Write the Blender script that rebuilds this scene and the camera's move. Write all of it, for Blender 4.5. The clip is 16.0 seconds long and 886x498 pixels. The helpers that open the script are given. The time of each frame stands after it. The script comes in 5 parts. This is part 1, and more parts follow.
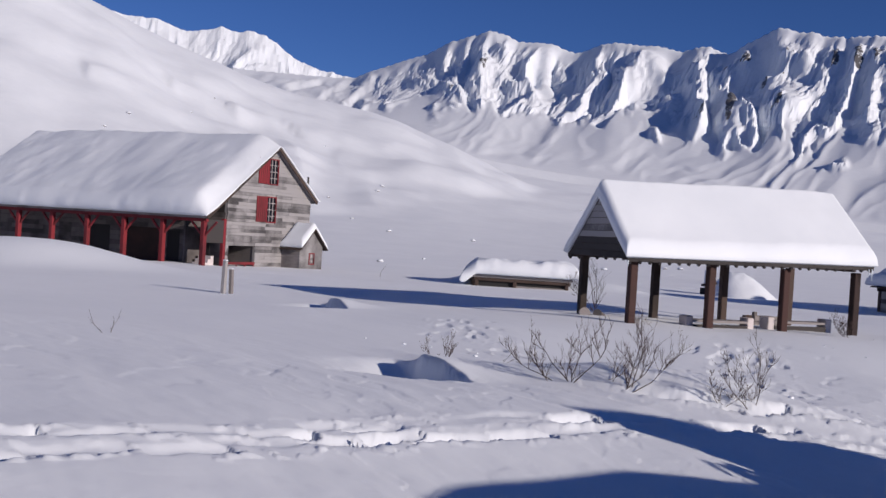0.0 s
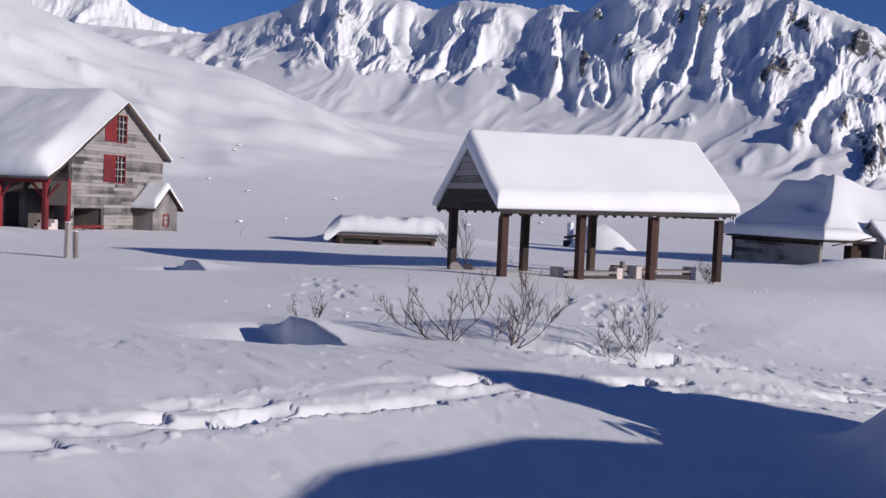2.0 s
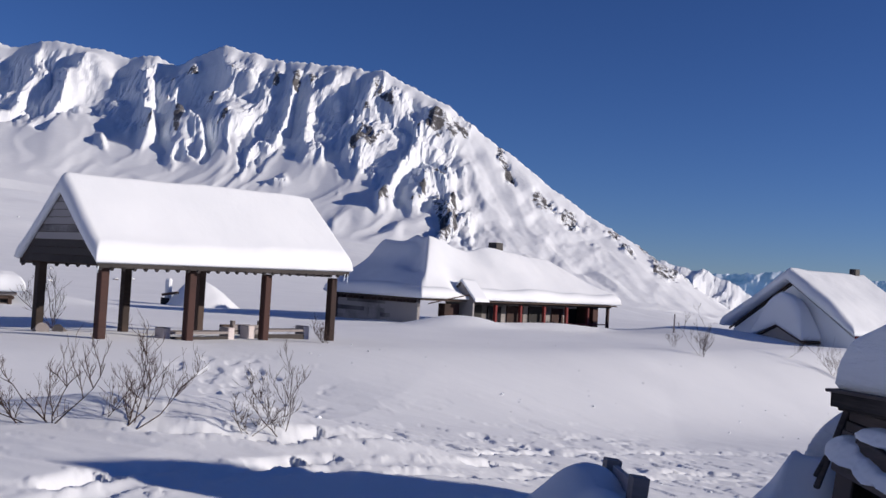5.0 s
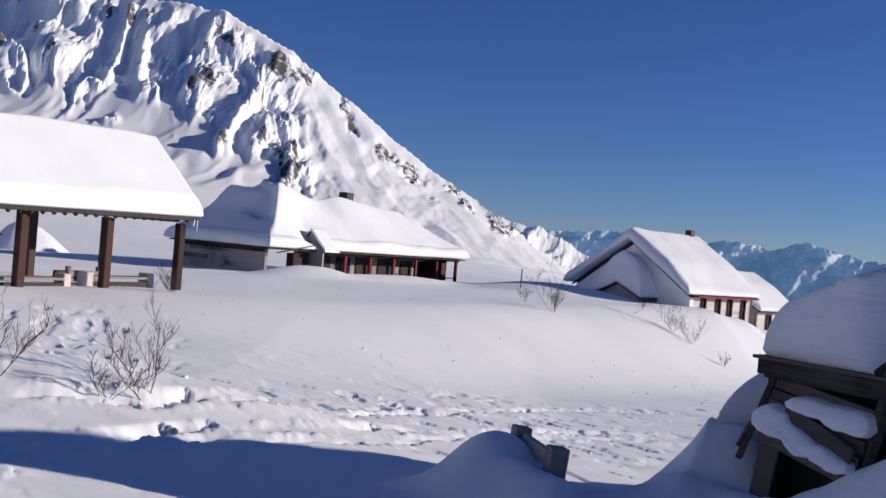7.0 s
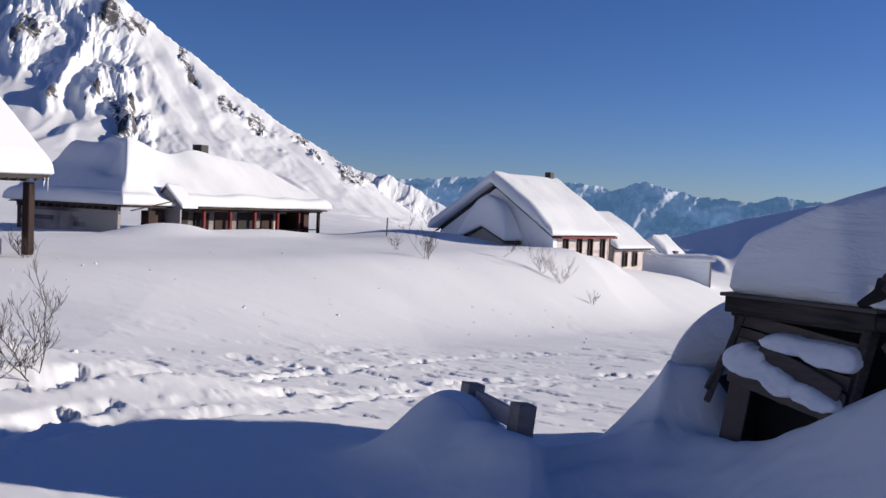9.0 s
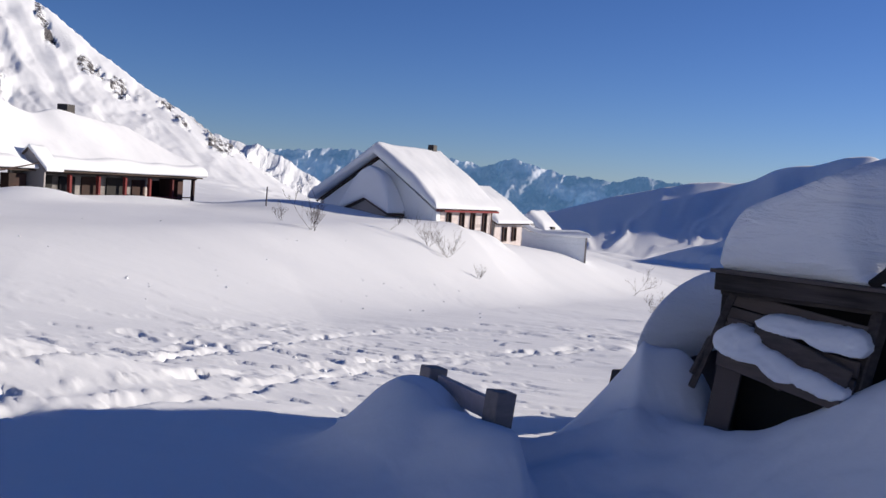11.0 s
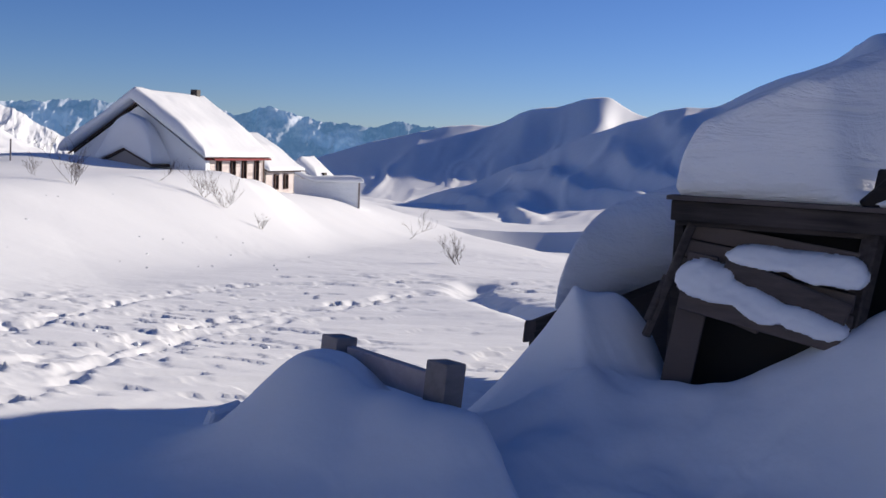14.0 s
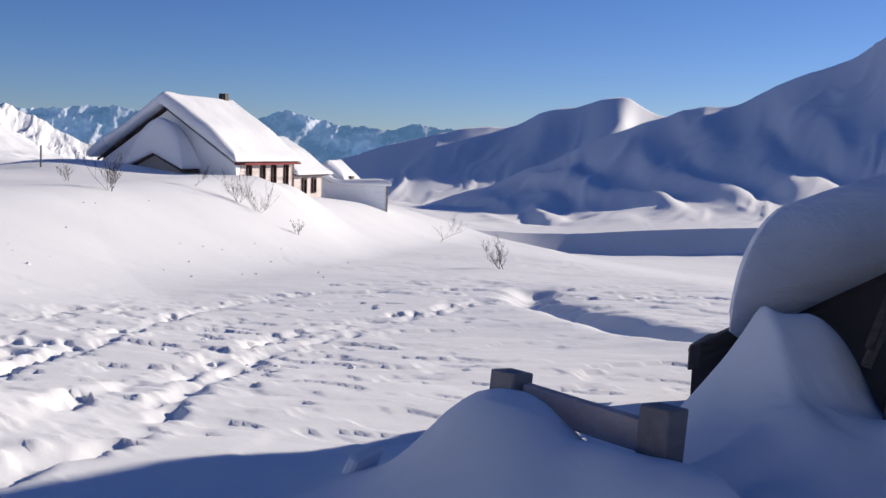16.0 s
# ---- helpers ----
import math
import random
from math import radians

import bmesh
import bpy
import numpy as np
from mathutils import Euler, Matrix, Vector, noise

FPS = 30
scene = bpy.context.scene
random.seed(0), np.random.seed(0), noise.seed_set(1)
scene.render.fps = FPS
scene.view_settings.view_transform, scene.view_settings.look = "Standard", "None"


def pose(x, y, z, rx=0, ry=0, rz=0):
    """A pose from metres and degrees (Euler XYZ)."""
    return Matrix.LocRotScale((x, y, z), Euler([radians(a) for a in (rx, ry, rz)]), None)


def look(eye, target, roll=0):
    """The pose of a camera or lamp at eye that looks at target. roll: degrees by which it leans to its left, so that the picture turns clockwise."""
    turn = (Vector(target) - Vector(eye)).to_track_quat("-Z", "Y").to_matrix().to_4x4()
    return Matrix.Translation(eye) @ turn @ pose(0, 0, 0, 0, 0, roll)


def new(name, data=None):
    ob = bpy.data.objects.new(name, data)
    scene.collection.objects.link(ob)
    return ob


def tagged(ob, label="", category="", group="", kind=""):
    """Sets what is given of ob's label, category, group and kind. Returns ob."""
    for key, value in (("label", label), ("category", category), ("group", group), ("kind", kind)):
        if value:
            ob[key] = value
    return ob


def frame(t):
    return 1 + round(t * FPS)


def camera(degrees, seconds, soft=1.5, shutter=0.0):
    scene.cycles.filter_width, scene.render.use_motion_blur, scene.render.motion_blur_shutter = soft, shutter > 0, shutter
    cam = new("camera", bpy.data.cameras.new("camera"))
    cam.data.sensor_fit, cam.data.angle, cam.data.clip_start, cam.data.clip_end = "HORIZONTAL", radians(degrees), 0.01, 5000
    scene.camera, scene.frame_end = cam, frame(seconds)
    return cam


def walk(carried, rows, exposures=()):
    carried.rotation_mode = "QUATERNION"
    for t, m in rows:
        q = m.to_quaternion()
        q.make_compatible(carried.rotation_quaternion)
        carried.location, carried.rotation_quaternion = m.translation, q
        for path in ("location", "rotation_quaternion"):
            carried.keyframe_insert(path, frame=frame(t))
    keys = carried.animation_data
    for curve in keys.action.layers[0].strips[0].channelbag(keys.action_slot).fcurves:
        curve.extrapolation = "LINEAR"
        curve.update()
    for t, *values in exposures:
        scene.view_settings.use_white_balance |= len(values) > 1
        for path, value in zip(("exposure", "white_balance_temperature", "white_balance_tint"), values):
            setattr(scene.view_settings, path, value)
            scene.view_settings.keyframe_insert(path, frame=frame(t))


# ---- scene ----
cam = camera(49.53, 16.0)
PATH = [
    (0.0, pose(-0.000, 0.000, 1.700, 89.32, -3.58, 42.00)),
    (0.5, pose(-0.189, 0.248, 1.678, 88.52, -3.64, 40.68)),
    (1.0, pose(-0.355, 0.475, 1.621, 87.83, -1.51, 41.58)),
    (1.5, pose(-0.612, 0.627, 1.592, 87.99, -2.47, 39.39)),
    (2.0, pose(-0.796, 0.793, 1.572, 87.28, -2.47, 33.75)),
    (2.5, pose(-0.945, 0.977, 1.545, 87.90, -3.51, 26.95)),
    (3.0, pose(-1.090, 1.164, 1.553, 88.91, -3.45, 22.70)),
    (3.5, pose(-1.338, 1.304, 1.536, 90.20, -4.84, 19.70)),
    (4.0, pose(-1.546, 1.494, 1.519, 89.26, -2.52, 14.36)),
    (4.5, pose(-1.709, 1.724, 1.498, 90.47, -3.09, 11.32)),
    (5.0, pose(-1.812, 1.902, 1.520, 91.91, -3.27, 9.84)),
    (5.2, pose(-1.883, 1.974, 1.527, 92.11, -4.79, 7.72)),
    (7.3, pose(-2.599, 2.858, 1.458, 89.58, -4.21, -1.15)),
    (7.5, pose(-2.685, 2.933, 1.448, 90.43, -3.80, -2.43)),
    (8.0, pose(-2.815, 3.109, 1.440, 88.71, -3.04, -7.03)),
    (8.5, pose(-2.990, 3.330, 1.412, 89.22, -1.64, -9.39)),
    (9.0, pose(-3.131, 3.557, 1.382, 87.26, -2.68, -8.64)),
    (9.2, pose(-3.205, 3.656, 1.370, 87.68, -3.76, -10.60)),
    (11.3, pose(-3.661, 4.659, 1.240, 85.85, -2.85, -18.01)),
    (11.5, pose(-3.696, 4.746, 1.225, 85.84, -1.99, -19.65)),
    (12.0, pose(-3.725, 5.025, 1.198, 85.08, -3.67, -23.19)),
    (12.5, pose(-3.748, 5.327, 1.170, 86.87, -1.59, -22.02)),
    (13.0, pose(-3.846, 5.587, 1.136, 85.39, -3.81, -23.82)),
    (13.5, pose(-3.947, 5.858, 1.102, 85.46, -2.41, -28.89)),
    (14.0, pose(-3.921, 6.153, 1.055, 83.80, -2.48, -30.68)),
    (14.5, pose(-3.951, 6.419, 1.065, 85.23, -3.16, -29.56)),
    (15.0, pose(-4.141, 6.685, 1.031, 86.28, -4.54, -27.63)),
    (15.5, pose(-4.184, 6.951, 1.043, 83.54, -3.54, -28.75)),
    (16.0, pose(-4.188, 7.275, 1.013, 83.89, -1.86, -29.65)),
]
walk(cam, PATH, [(0, -0.15, 6450, 8), (5, 0.02, 6560, 6), (9, 0.20, 6780, 4.5), (12, 0.32, 6900, 4), (13.5, 0.34, 6950, 4), (14.5, 0.48, 7000, 4), (16, 0.42, 7000, 4)])

# ---------------------------------------------------------------- light
SUN_EL, SUN_AZ = radians(15.9), radians(87.0)      # azimuth clockwise from +y
world = bpy.data.worlds.new("sky")
scene.world = world
world.use_nodes = True
wn = world.node_tree
sky = wn.nodes.new("ShaderNodeTexSky")
sky.sky_type = "NISHITA"
sky.sun_disc = False
sky.sun_elevation, sky.sun_rotation = SUN_EL, SUN_AZ
sky.altitude, sky.air_density, sky.dust_density, sky.ozone_density = 2500, 1.0, 0.7, 4.0
rich = wn.nodes.new("ShaderNodeHueSaturation")
rich.inputs["Hue"].default_value = 0.505
rich.inputs["Saturation"].default_value = 1.08
wn.links.new(sky.outputs[0], rich.inputs["Color"])
clear = wn.nodes.new("ShaderNodeMixRGB")
clear.blend_type = "MULTIPLY"
clear.inputs[0].default_value = 1.0
clear.inputs[2].default_value = (0.84, 0.88, 1.22, 1)
wn.links.new(rich.outputs[0], clear.inputs[1])
wn.links.new(clear.outputs[0], wn.nodes["Background"].inputs[0])
wn.nodes["Background"].inputs[1].default_value = 0.064
sun = new("sun", bpy.data.lights.new("sun", "SUN"))
sun.data.energy, sun.data.angle, sun.data.color = 4.65, radians(0.55), (1.0, 0.865, 0.785)
sun.matrix_world = look((200 * math.sin(SUN_AZ), 200 * math.cos(SUN_AZ), 200 * math.tan(SUN_EL)), (0, 0, 0))


# ---------------------------------------------------------------- materials
def material(name, colour=(0.5, 0.5, 0.5), rough=0.8):
    m = bpy.data.materials.new(name)
    m.use_nodes = True
    b = m.node_tree.nodes["Principled BSDF"]
    b.inputs["Base Color"].default_value = (*colour, 1)
    b.inputs["Roughness"].default_value = rough
    return m, m.node_tree, b


def node(nt, kind, **values):
    n = nt.nodes.new(kind)
    for k, v in values.items():
        n.inputs[k].default_value = v
    return n


def ramp(nt, fac, stops):
    r = nt.nodes.new("ShaderNodeValToRGB")
    el = r.color_ramp.elements
    while len(el) < len(stops):
        el.new(0.5)
    for e, (p, c) in zip(el, stops):
        e.position, e.color = p, (*c, 1)
    nt.links.new(fac, r.inputs[0])
    return r


def bump(nt, b, height, strength, distance):
    n = node(nt, "ShaderNodeBump", Strength=strength, Distance=distance)
    nt.links.new(height, n.inputs["Height"])
    nt.links.new(n.outputs[0], b.inputs["Normal"])
    return n


def snow_material(name, grain):
    m, nt, b = material(name, (0.86, 0.87, 0.89), 0.75)
    tc = nt.nodes.new("ShaderNodeTexCoord")
    n1 = node(nt, "ShaderNodeTexNoise", Scale=grain, Detail=6.0, Roughness=0.6)
    n2 = node(nt, "ShaderNodeTexNoise", Scale=grain * 0.09, Detail=4.0)
    nt.links.new(tc.outputs["Object"], n1.inputs["Vector"])
    nt.links.new(tc.outputs["Object"], n2.inputs["Vector"])
    r = ramp(nt, n2.outputs[0], [(0.3, (0.72, 0.765, 0.82)), (0.7, (0.79, 0.83, 0.88))])
    nt.links.new(r.outputs[0], b.inputs["Base Color"])
    bump(nt, b, n1.outputs[0], 0.25, 0.04)
    b.inputs["Specular IOR Level"].default_value = 0.15
    return m


SNOW = snow_material("snow", 4.0)


def packed_snow_material():
    """Old wind-packed snow, with the layers of each storm showing on cut faces."""
    m, nt, b = material("packed_snow", (0.84, 0.85, 0.88), 0.8)
    tc = nt.nodes.new("ShaderNodeTexCoord")
    mp = node(nt, "ShaderNodeMapping")
    mp.inputs["Scale"].default_value = (1.3, 1.3, 4.5)
    nt.links.new(tc.outputs["Object"], mp.inputs["Vector"])
    n1 = node(nt, "ShaderNodeTexNoise", Scale=1.0, Detail=5.0, Roughness=0.6, Distortion=0.6)
    nt.links.new(mp.outputs[0], n1.inputs["Vector"])
    n2 = node(nt, "ShaderNodeTexNoise", Scale=3.6, Detail=5.0, Roughness=0.55)
    nt.links.new(tc.outputs["Object"], n2.inputs["Vector"])
    r = ramp(nt, n1.outputs[0], [(0.3, (0.71, 0.76, 0.82)), (0.65, (0.78, 0.825, 0.88))])
    nt.links.new(r.outputs[0], b.inputs["Base Color"])
    add = node(nt, "ShaderNodeMath")
    add.operation = "MULTIPLY_ADD"
    add.inputs[1].default_value = 0.55
    nt.links.new(n2.outputs[0], add.inputs[0])
    nt.links.new(n1.outputs[0], add.inputs[2])
    bump(nt, b, add.outputs[0], 0.6, 0.12)
    b.inputs["Specular IOR Level"].default_value = 0.15
    return m


PACKED = packed_snow_material()


def wood_material(name, light, dark, scale=1.0, rough=0.85):
    m, nt, b = material(name, light, rough)
    tc = nt.nodes.new("ShaderNodeTexCoord")
    mp = node(nt, "ShaderNodeMapping")
    mp.inputs["Scale"].default_value = (1.2 * scale, 14 * scale, 14 * scale)
    nt.links.new(tc.outputs["Object"], mp.inputs["Vector"])
    n1 = node(nt, "ShaderNodeTexNoise", Scale=1.5, Detail=6.0, Roughness=0.65)
    nt.links.new(mp.outputs[0], n1.inputs["Vector"])
    n2 = node(nt, "ShaderNodeTexNoise", Scale=0.7 * scale, Detail=3.0)
    nt.links.new(tc.outputs["Object"], n2.inputs["Vector"])
    info = nt.nodes.new("ShaderNodeObjectInfo")
    mx = node(nt, "ShaderNodeMath")
    mx.operation = "ADD"
    nt.links.new(n1.outputs[0], mx.inputs[0])
    nt.links.new(info.outputs["Random"], mx.inputs[1])
    mul = node(nt, "ShaderNodeMath")
    mul.operation = "MULTIPLY_ADD"
    mul.inputs[1].default_value = 0.45
    nt.links.new(mx.outputs[0], mul.inputs[0])
    nt.links.new(n2.outputs[0], mul.inputs[2])
    r = ramp(nt, mul.outputs[0], [(0.64, dark), (1.0, light)])
    nt.links.new(r.outputs[0], b.inputs["Base Color"])
    bump(nt, b, n1.outputs[0], 0.5, 0.01)
    return m


GREY_BOARD = wood_material("weathered_board", (0.30, 0.29, 0.295), (0.055, 0.052, 0.055))
DARK_TIMBER = wood_material("dark_timber", (0.062, 0.040, 0.033), (0.022, 0.015, 0.013))
BROWN_TIMBER = wood_material("brown_timber", (0.050, 0.021, 0.018), (0.020, 0.010, 0.009))
RED_PAINT = wood_material("red_paint", (0.19, 0.016, 0.024), (0.09, 0.010, 0.015))
PALE_PAINT = wood_material("pale_paint", (0.60, 0.55, 0.55), (0.40, 0.35, 0.35))
GREY_TIMBER = wood_material("grey_timber", (0.24, 0.22, 0.22), (0.10, 0.09, 0.09))
DARK_RED = wood_material("dark_red_paint", (0.16, 0.02, 0.022), (0.08, 0.012, 0.014))
# near-black timber; on the pavilion eave it carries the snow's shadow
BLACK_TIMBER = wood_material("near_black_timber", (0.042, 0.037, 0.037), (0.014, 0.012, 0.013))
SHED_TIMBER = wood_material("rotten_timber", (0.095, 0.078, 0.074), (0.012, 0.010, 0.010), 1.4)
# grey board darkened for the shade under the porch roof and inside
SHADED_BOARD = wood_material("shaded_board", (0.14, 0.125, 0.125), (0.03, 0.027, 0.028))
# near-black for unlit interiors: their darkness is in the colour
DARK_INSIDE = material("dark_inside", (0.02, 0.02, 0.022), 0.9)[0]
GLASS = material("window_glass", (0.014, 0.014, 0.018), 0.2)[0]
GLASS.node_tree.nodes["Principled BSDF"].inputs["Specular IOR Level"].default_value = 0.12
ICE = material("clear_ice", (0.72, 0.80, 0.88), 0.15)[0]
METAL = material("stove_pipe", (0.03, 0.028, 0.03), 0.7)[0]


# ---------------------------------------------------------------- noise on arrays
def hash2(ix, iy, seed):
    h = (ix.astype(np.int64) * 374761393 + iy.astype(np.int64) * 668265263 + seed * 974711) & 0xFFFFFFFF
    h = ((h ^ (h >> 13)) * 1274126177) & 0xFFFFFFFF
    return ((h ^ (h >> 16)) & 0xFFFF) / 65535.0


def vnoise(x, y, seed=0):
    ix, iy = np.floor(x), np.floor(y)
    fx, fy = x - ix, y - iy
    fx, fy = fx ** 3 * (fx * (fx * 6 - 15) + 10), fy ** 3 * (fy * (fy * 6 - 15) + 10)
    a, b = hash2(ix, iy, seed), hash2(ix + 1, iy, seed)
    c, d = hash2(ix, iy + 1, seed), hash2(ix + 1, iy + 1, seed)
    return (a + (b - a) * fx) * (1 - fy) + (c + (d - c) * fx) * fy - 0.5


def fbm(x, y, octaves=4, seed=0, gain=0.5):
    s, a = 0, 1.0
    for o in range(octaves):
        s = s + a * vnoise(x * 2 ** o + 17.3 * o, y * 2 ** o - 9.1 * o, seed + o)
        a *= gain
    return s


def ridged(x, y, octaves=4, seed=0, gain=0.5):
    s, a = 0, 1.0
    for o in range(octaves):
        s = s + a * (1 - np.abs(vnoise(x * 2 ** o + 5.7 * o, y * 2 ** o + 3.3 * o, seed + o)) * 3.2)
        a *= gain
    return s


def facet(x, y, seed=0):
    """Noise made of flat facets with sharp creases between them."""
    ix, iy = np.floor(x), np.floor(y)
    fx, fy = x - ix, y - iy
    a, b = hash2(ix, iy, seed), hash2(ix + 1, iy, seed)
    c, d = hash2(ix, iy + 1, seed), hash2(ix + 1, iy + 1, seed)
    low = a + (b - a) * fx + (d - b) * fy
    high = a + (d - c) * fx + (c - a) * fy
    return np.where(fx > fy, low, high) - 0.5


def crags(x, y, octaves=4, seed=0, gain=0.5):
    s, a = 0, 1.0
    for o in range(octaves):
        s = s + a * facet(x, y, seed + o)
        x, y = (x * 0.8 - y * 0.6) * 2.03 + 11.7, (x * 0.6 + y * 0.8) * 2.03 - 4.9
        a *= gain
    return s


def cells(x, y, seed=0):
    """Value of the nearest scattered cell, and how far its border lies."""
    ix, iy = np.floor(x), np.floor(y)
    f1, f2, val = np.full_like(x, 9.0), np.full_like(x, 9.0), np.zeros_like(x)
    for i in (-1, 0, 1):
        for j in (-1, 0, 1):
            jx, jy = ix + i, iy + j
            d = np.hypot(jx + hash2(jx, jy, seed) - x, jy + hash2(jx, jy, seed + 1) - y)
            closer = d < f1
            f2 = np.where(closer, f1, np.minimum(f2, d))
            val = np.where(closer, hash2(jx, jy, seed + 2), val)
            f1 = np.where(closer, d, f1)
    return val, f2 - f1


def ribs(u, lean=0.42):
    """Saw-tooth spurs with flat flanks, one for each unit of u, steeper on one side."""
    f = u - np.floor(u)
    return np.where(f < lean, f / lean, (1 - f) / (1 - lean))


def step(a, b, v):
    u = np.clip((v - a) / (b - a), 0, 1)
    return u * u * (3 - 2 * u)


def smooth_rise(u):
    """A straight rise from 0 to 1 with a rounded shoulder."""
    return 1 - smax(1 - u, 0 * u, 0.25) + 0.03


def smax(a, b, k):
    return 0.5 * (a + b + np.sqrt((a - b) ** 2 + k * k))


# ---------------------------------------------------------------- ground
def profile(az, pairs, blur=1.0):
    """Value by azimuth between a few given ones, with the corners rounded off."""
    p, q = [v[0] for v in pairs], [v[1] for v in pairs]
    return sum(np.interp(az + k * blur, p, q) for k in (-1, -0.5, 0, 0.5, 1)) / 5


# elevation of the skylines, in degrees, by azimuth
PEAKS = [(-48, 9.0), (-45.3, 10.1), (-43.5, 10.8), (-42.2, 11.6), (-40.1, 12.2), (-37.5, 11.7), (-34.5, 11.4), (-32.6, 12.1), (-29.3, 11.5), (-27.7, 11.8),
         (-26.1, 11.5), (-23.3, 12.8), (-20.8, 12.3), (-17, 12.3), (-14, 12.1), (-11.7, 11.2), (-10, 10.3), (-7.2, 8.4), (-4.4, 6.4), (-1.8, 4.6), (1, 3.0),
         (3, 1.75), (5.8, -0.1), (7.5, -1.1), (12, -2.6)]
LEFT_RIDGE = [(-80, 13), (-63, 11.6), (-60.6, 11.2), (-59.5, 11.3), (-57.6, 10.8), (-55.3, 11.2), (-53.3, 11.0), (-51.5, 10.1), (-49.8, 9.5), (-45.5, 9.5), (-42, 8)]
LEFT_HILL = [(-80, 15), (-67, 13), (-62.7, 11.8), (-57.5, 9.7), (-52, 7.95), (-48.7, 7.5), (-46, 7.1), (-43.2, 6.2), (-40.8, 5.2), (-38.4, 4.2), (-36.3, 3.3), (-30, 0.5)]
APRON = [(-80, 5), (-45, 5.6), (-38, 4.4), (-28.5, 3.6), (-19, 2.2), (-12.6, 1.6), (-5, 0), (3.3, -1.4), (8, -2.2), (15, -2.7), (25, -3.5), (34, -3.8), (42, -3), (60, -2)]
EDGE = [(-80, -1.6), (-45, -1.7), (-20, -1.5), (0, -1.8), (10, -2.3), (20, -3.2), (26, -5.0), (32, -6.8), (40, -7.2), (60, -7.0)]
MID_RIDGE = [(-4, 1.5), (2.4, 2.0), (3.7, 1.9), (5.1, 1.45), (6.4, 1.1), (7.8, 0.35), (9.2, -0.3), (13, -1.6)]
RIGHT_FAR = [(18, -2.4), (23.4, -1.0), (26.7, 0.1), (30.1, 0.9), (34, 1.5), (36.6, 2.5), (38.6, 3.0), (40.2, 3.0), (42, 2.2), (46, 1.5), (60, 1)]
RIGHT_NEAR = [(27, -4.0), (32.2, -2.2), (35.5, -0.7), (38.7, 0.8), (41.6, 2.0), (44.4, 2.75), (46, 2.85), (46.8, 3.2), (49.1, 4.4), (52, 5.5), (53.8, 6.8), (60, 8), (100, 8), (180, 6)]


# wind drifts: centre, height, half lengths, turn in degrees
DRIFTS = [(-5.1, 52.8, 0.32, 5.5, 1.3, 56), (-42, 19.5, 1.1, 6, 2.5, 25), (-8.6, 45.8, 0.5, 2.6, 1.5, 50), (-5.5, 12.6, 0.25, 2.5, 0.8, 30), (14.6, 56.4, 0.3, 1.3, 0.9, 40),
          (-7.2, 12.2, 0.22, 2.2, 0.5, 35), (-30, 47, 0.5, 2.5, 1.2, 10), (-36, 44, 0.5, 2.2, 1.2, 20), (3.5, 57, 0.6, 4, 2, 10)]
# trodden tracks: points along each, width, depth
TRACKS = [
    ([(-5.2, -1.0), (-5.9, 2.6), (-6.0, 5.6), (-6.1, 6.9), (-5.6, 9.1), (-4.6, 11.2), (-3.4, 12.6), (-2.8, 13.8), (-1.6, 16.0), (-0.4, 17.8), (1.1, 19.2), (3.1, 20.8), (6.3, 22.9)], 0.34, 0.08),
    ([(-7.0, 11.0), (-5.3, 11.9), (-4.3, 13.2), (-3.4, 15.9), (-2.85, 16.95), (-1.75, 19.1), (-0.45, 21.5), (1.2, 23.7), (2.8, 24.75), (5.0, 24.85), (7.5, 24.6)], 0.20, 0.075),
    ([(-8.5, 12.0), (-6.2, 13.2), (-4.6, 15.0), (-3.6, 17.5), (-2.6, 20.5), (0.0, 24.0)], 0.75, 0.055),
    ([(-6.0, 13.0), (-7.5, 16.0), (-9.0, 20.0), (-10.5, 23.5)], 1.5, 0.055),
    ([(-9.5, 13.5), (-12.5, 15.5), (-16.5, 18.5)], 1.1, 0.045),
    ([(6.0, 23.0), (9.5, 22.5), (12.0, 20.0)], 0.7, 0.1),
]

TROUGH = [(8.0, 24.4), (6.7, 22.9), (6.3, 21.6), (5.75, 19.5), (5.5, 17.9), (5.35, 16.6)]


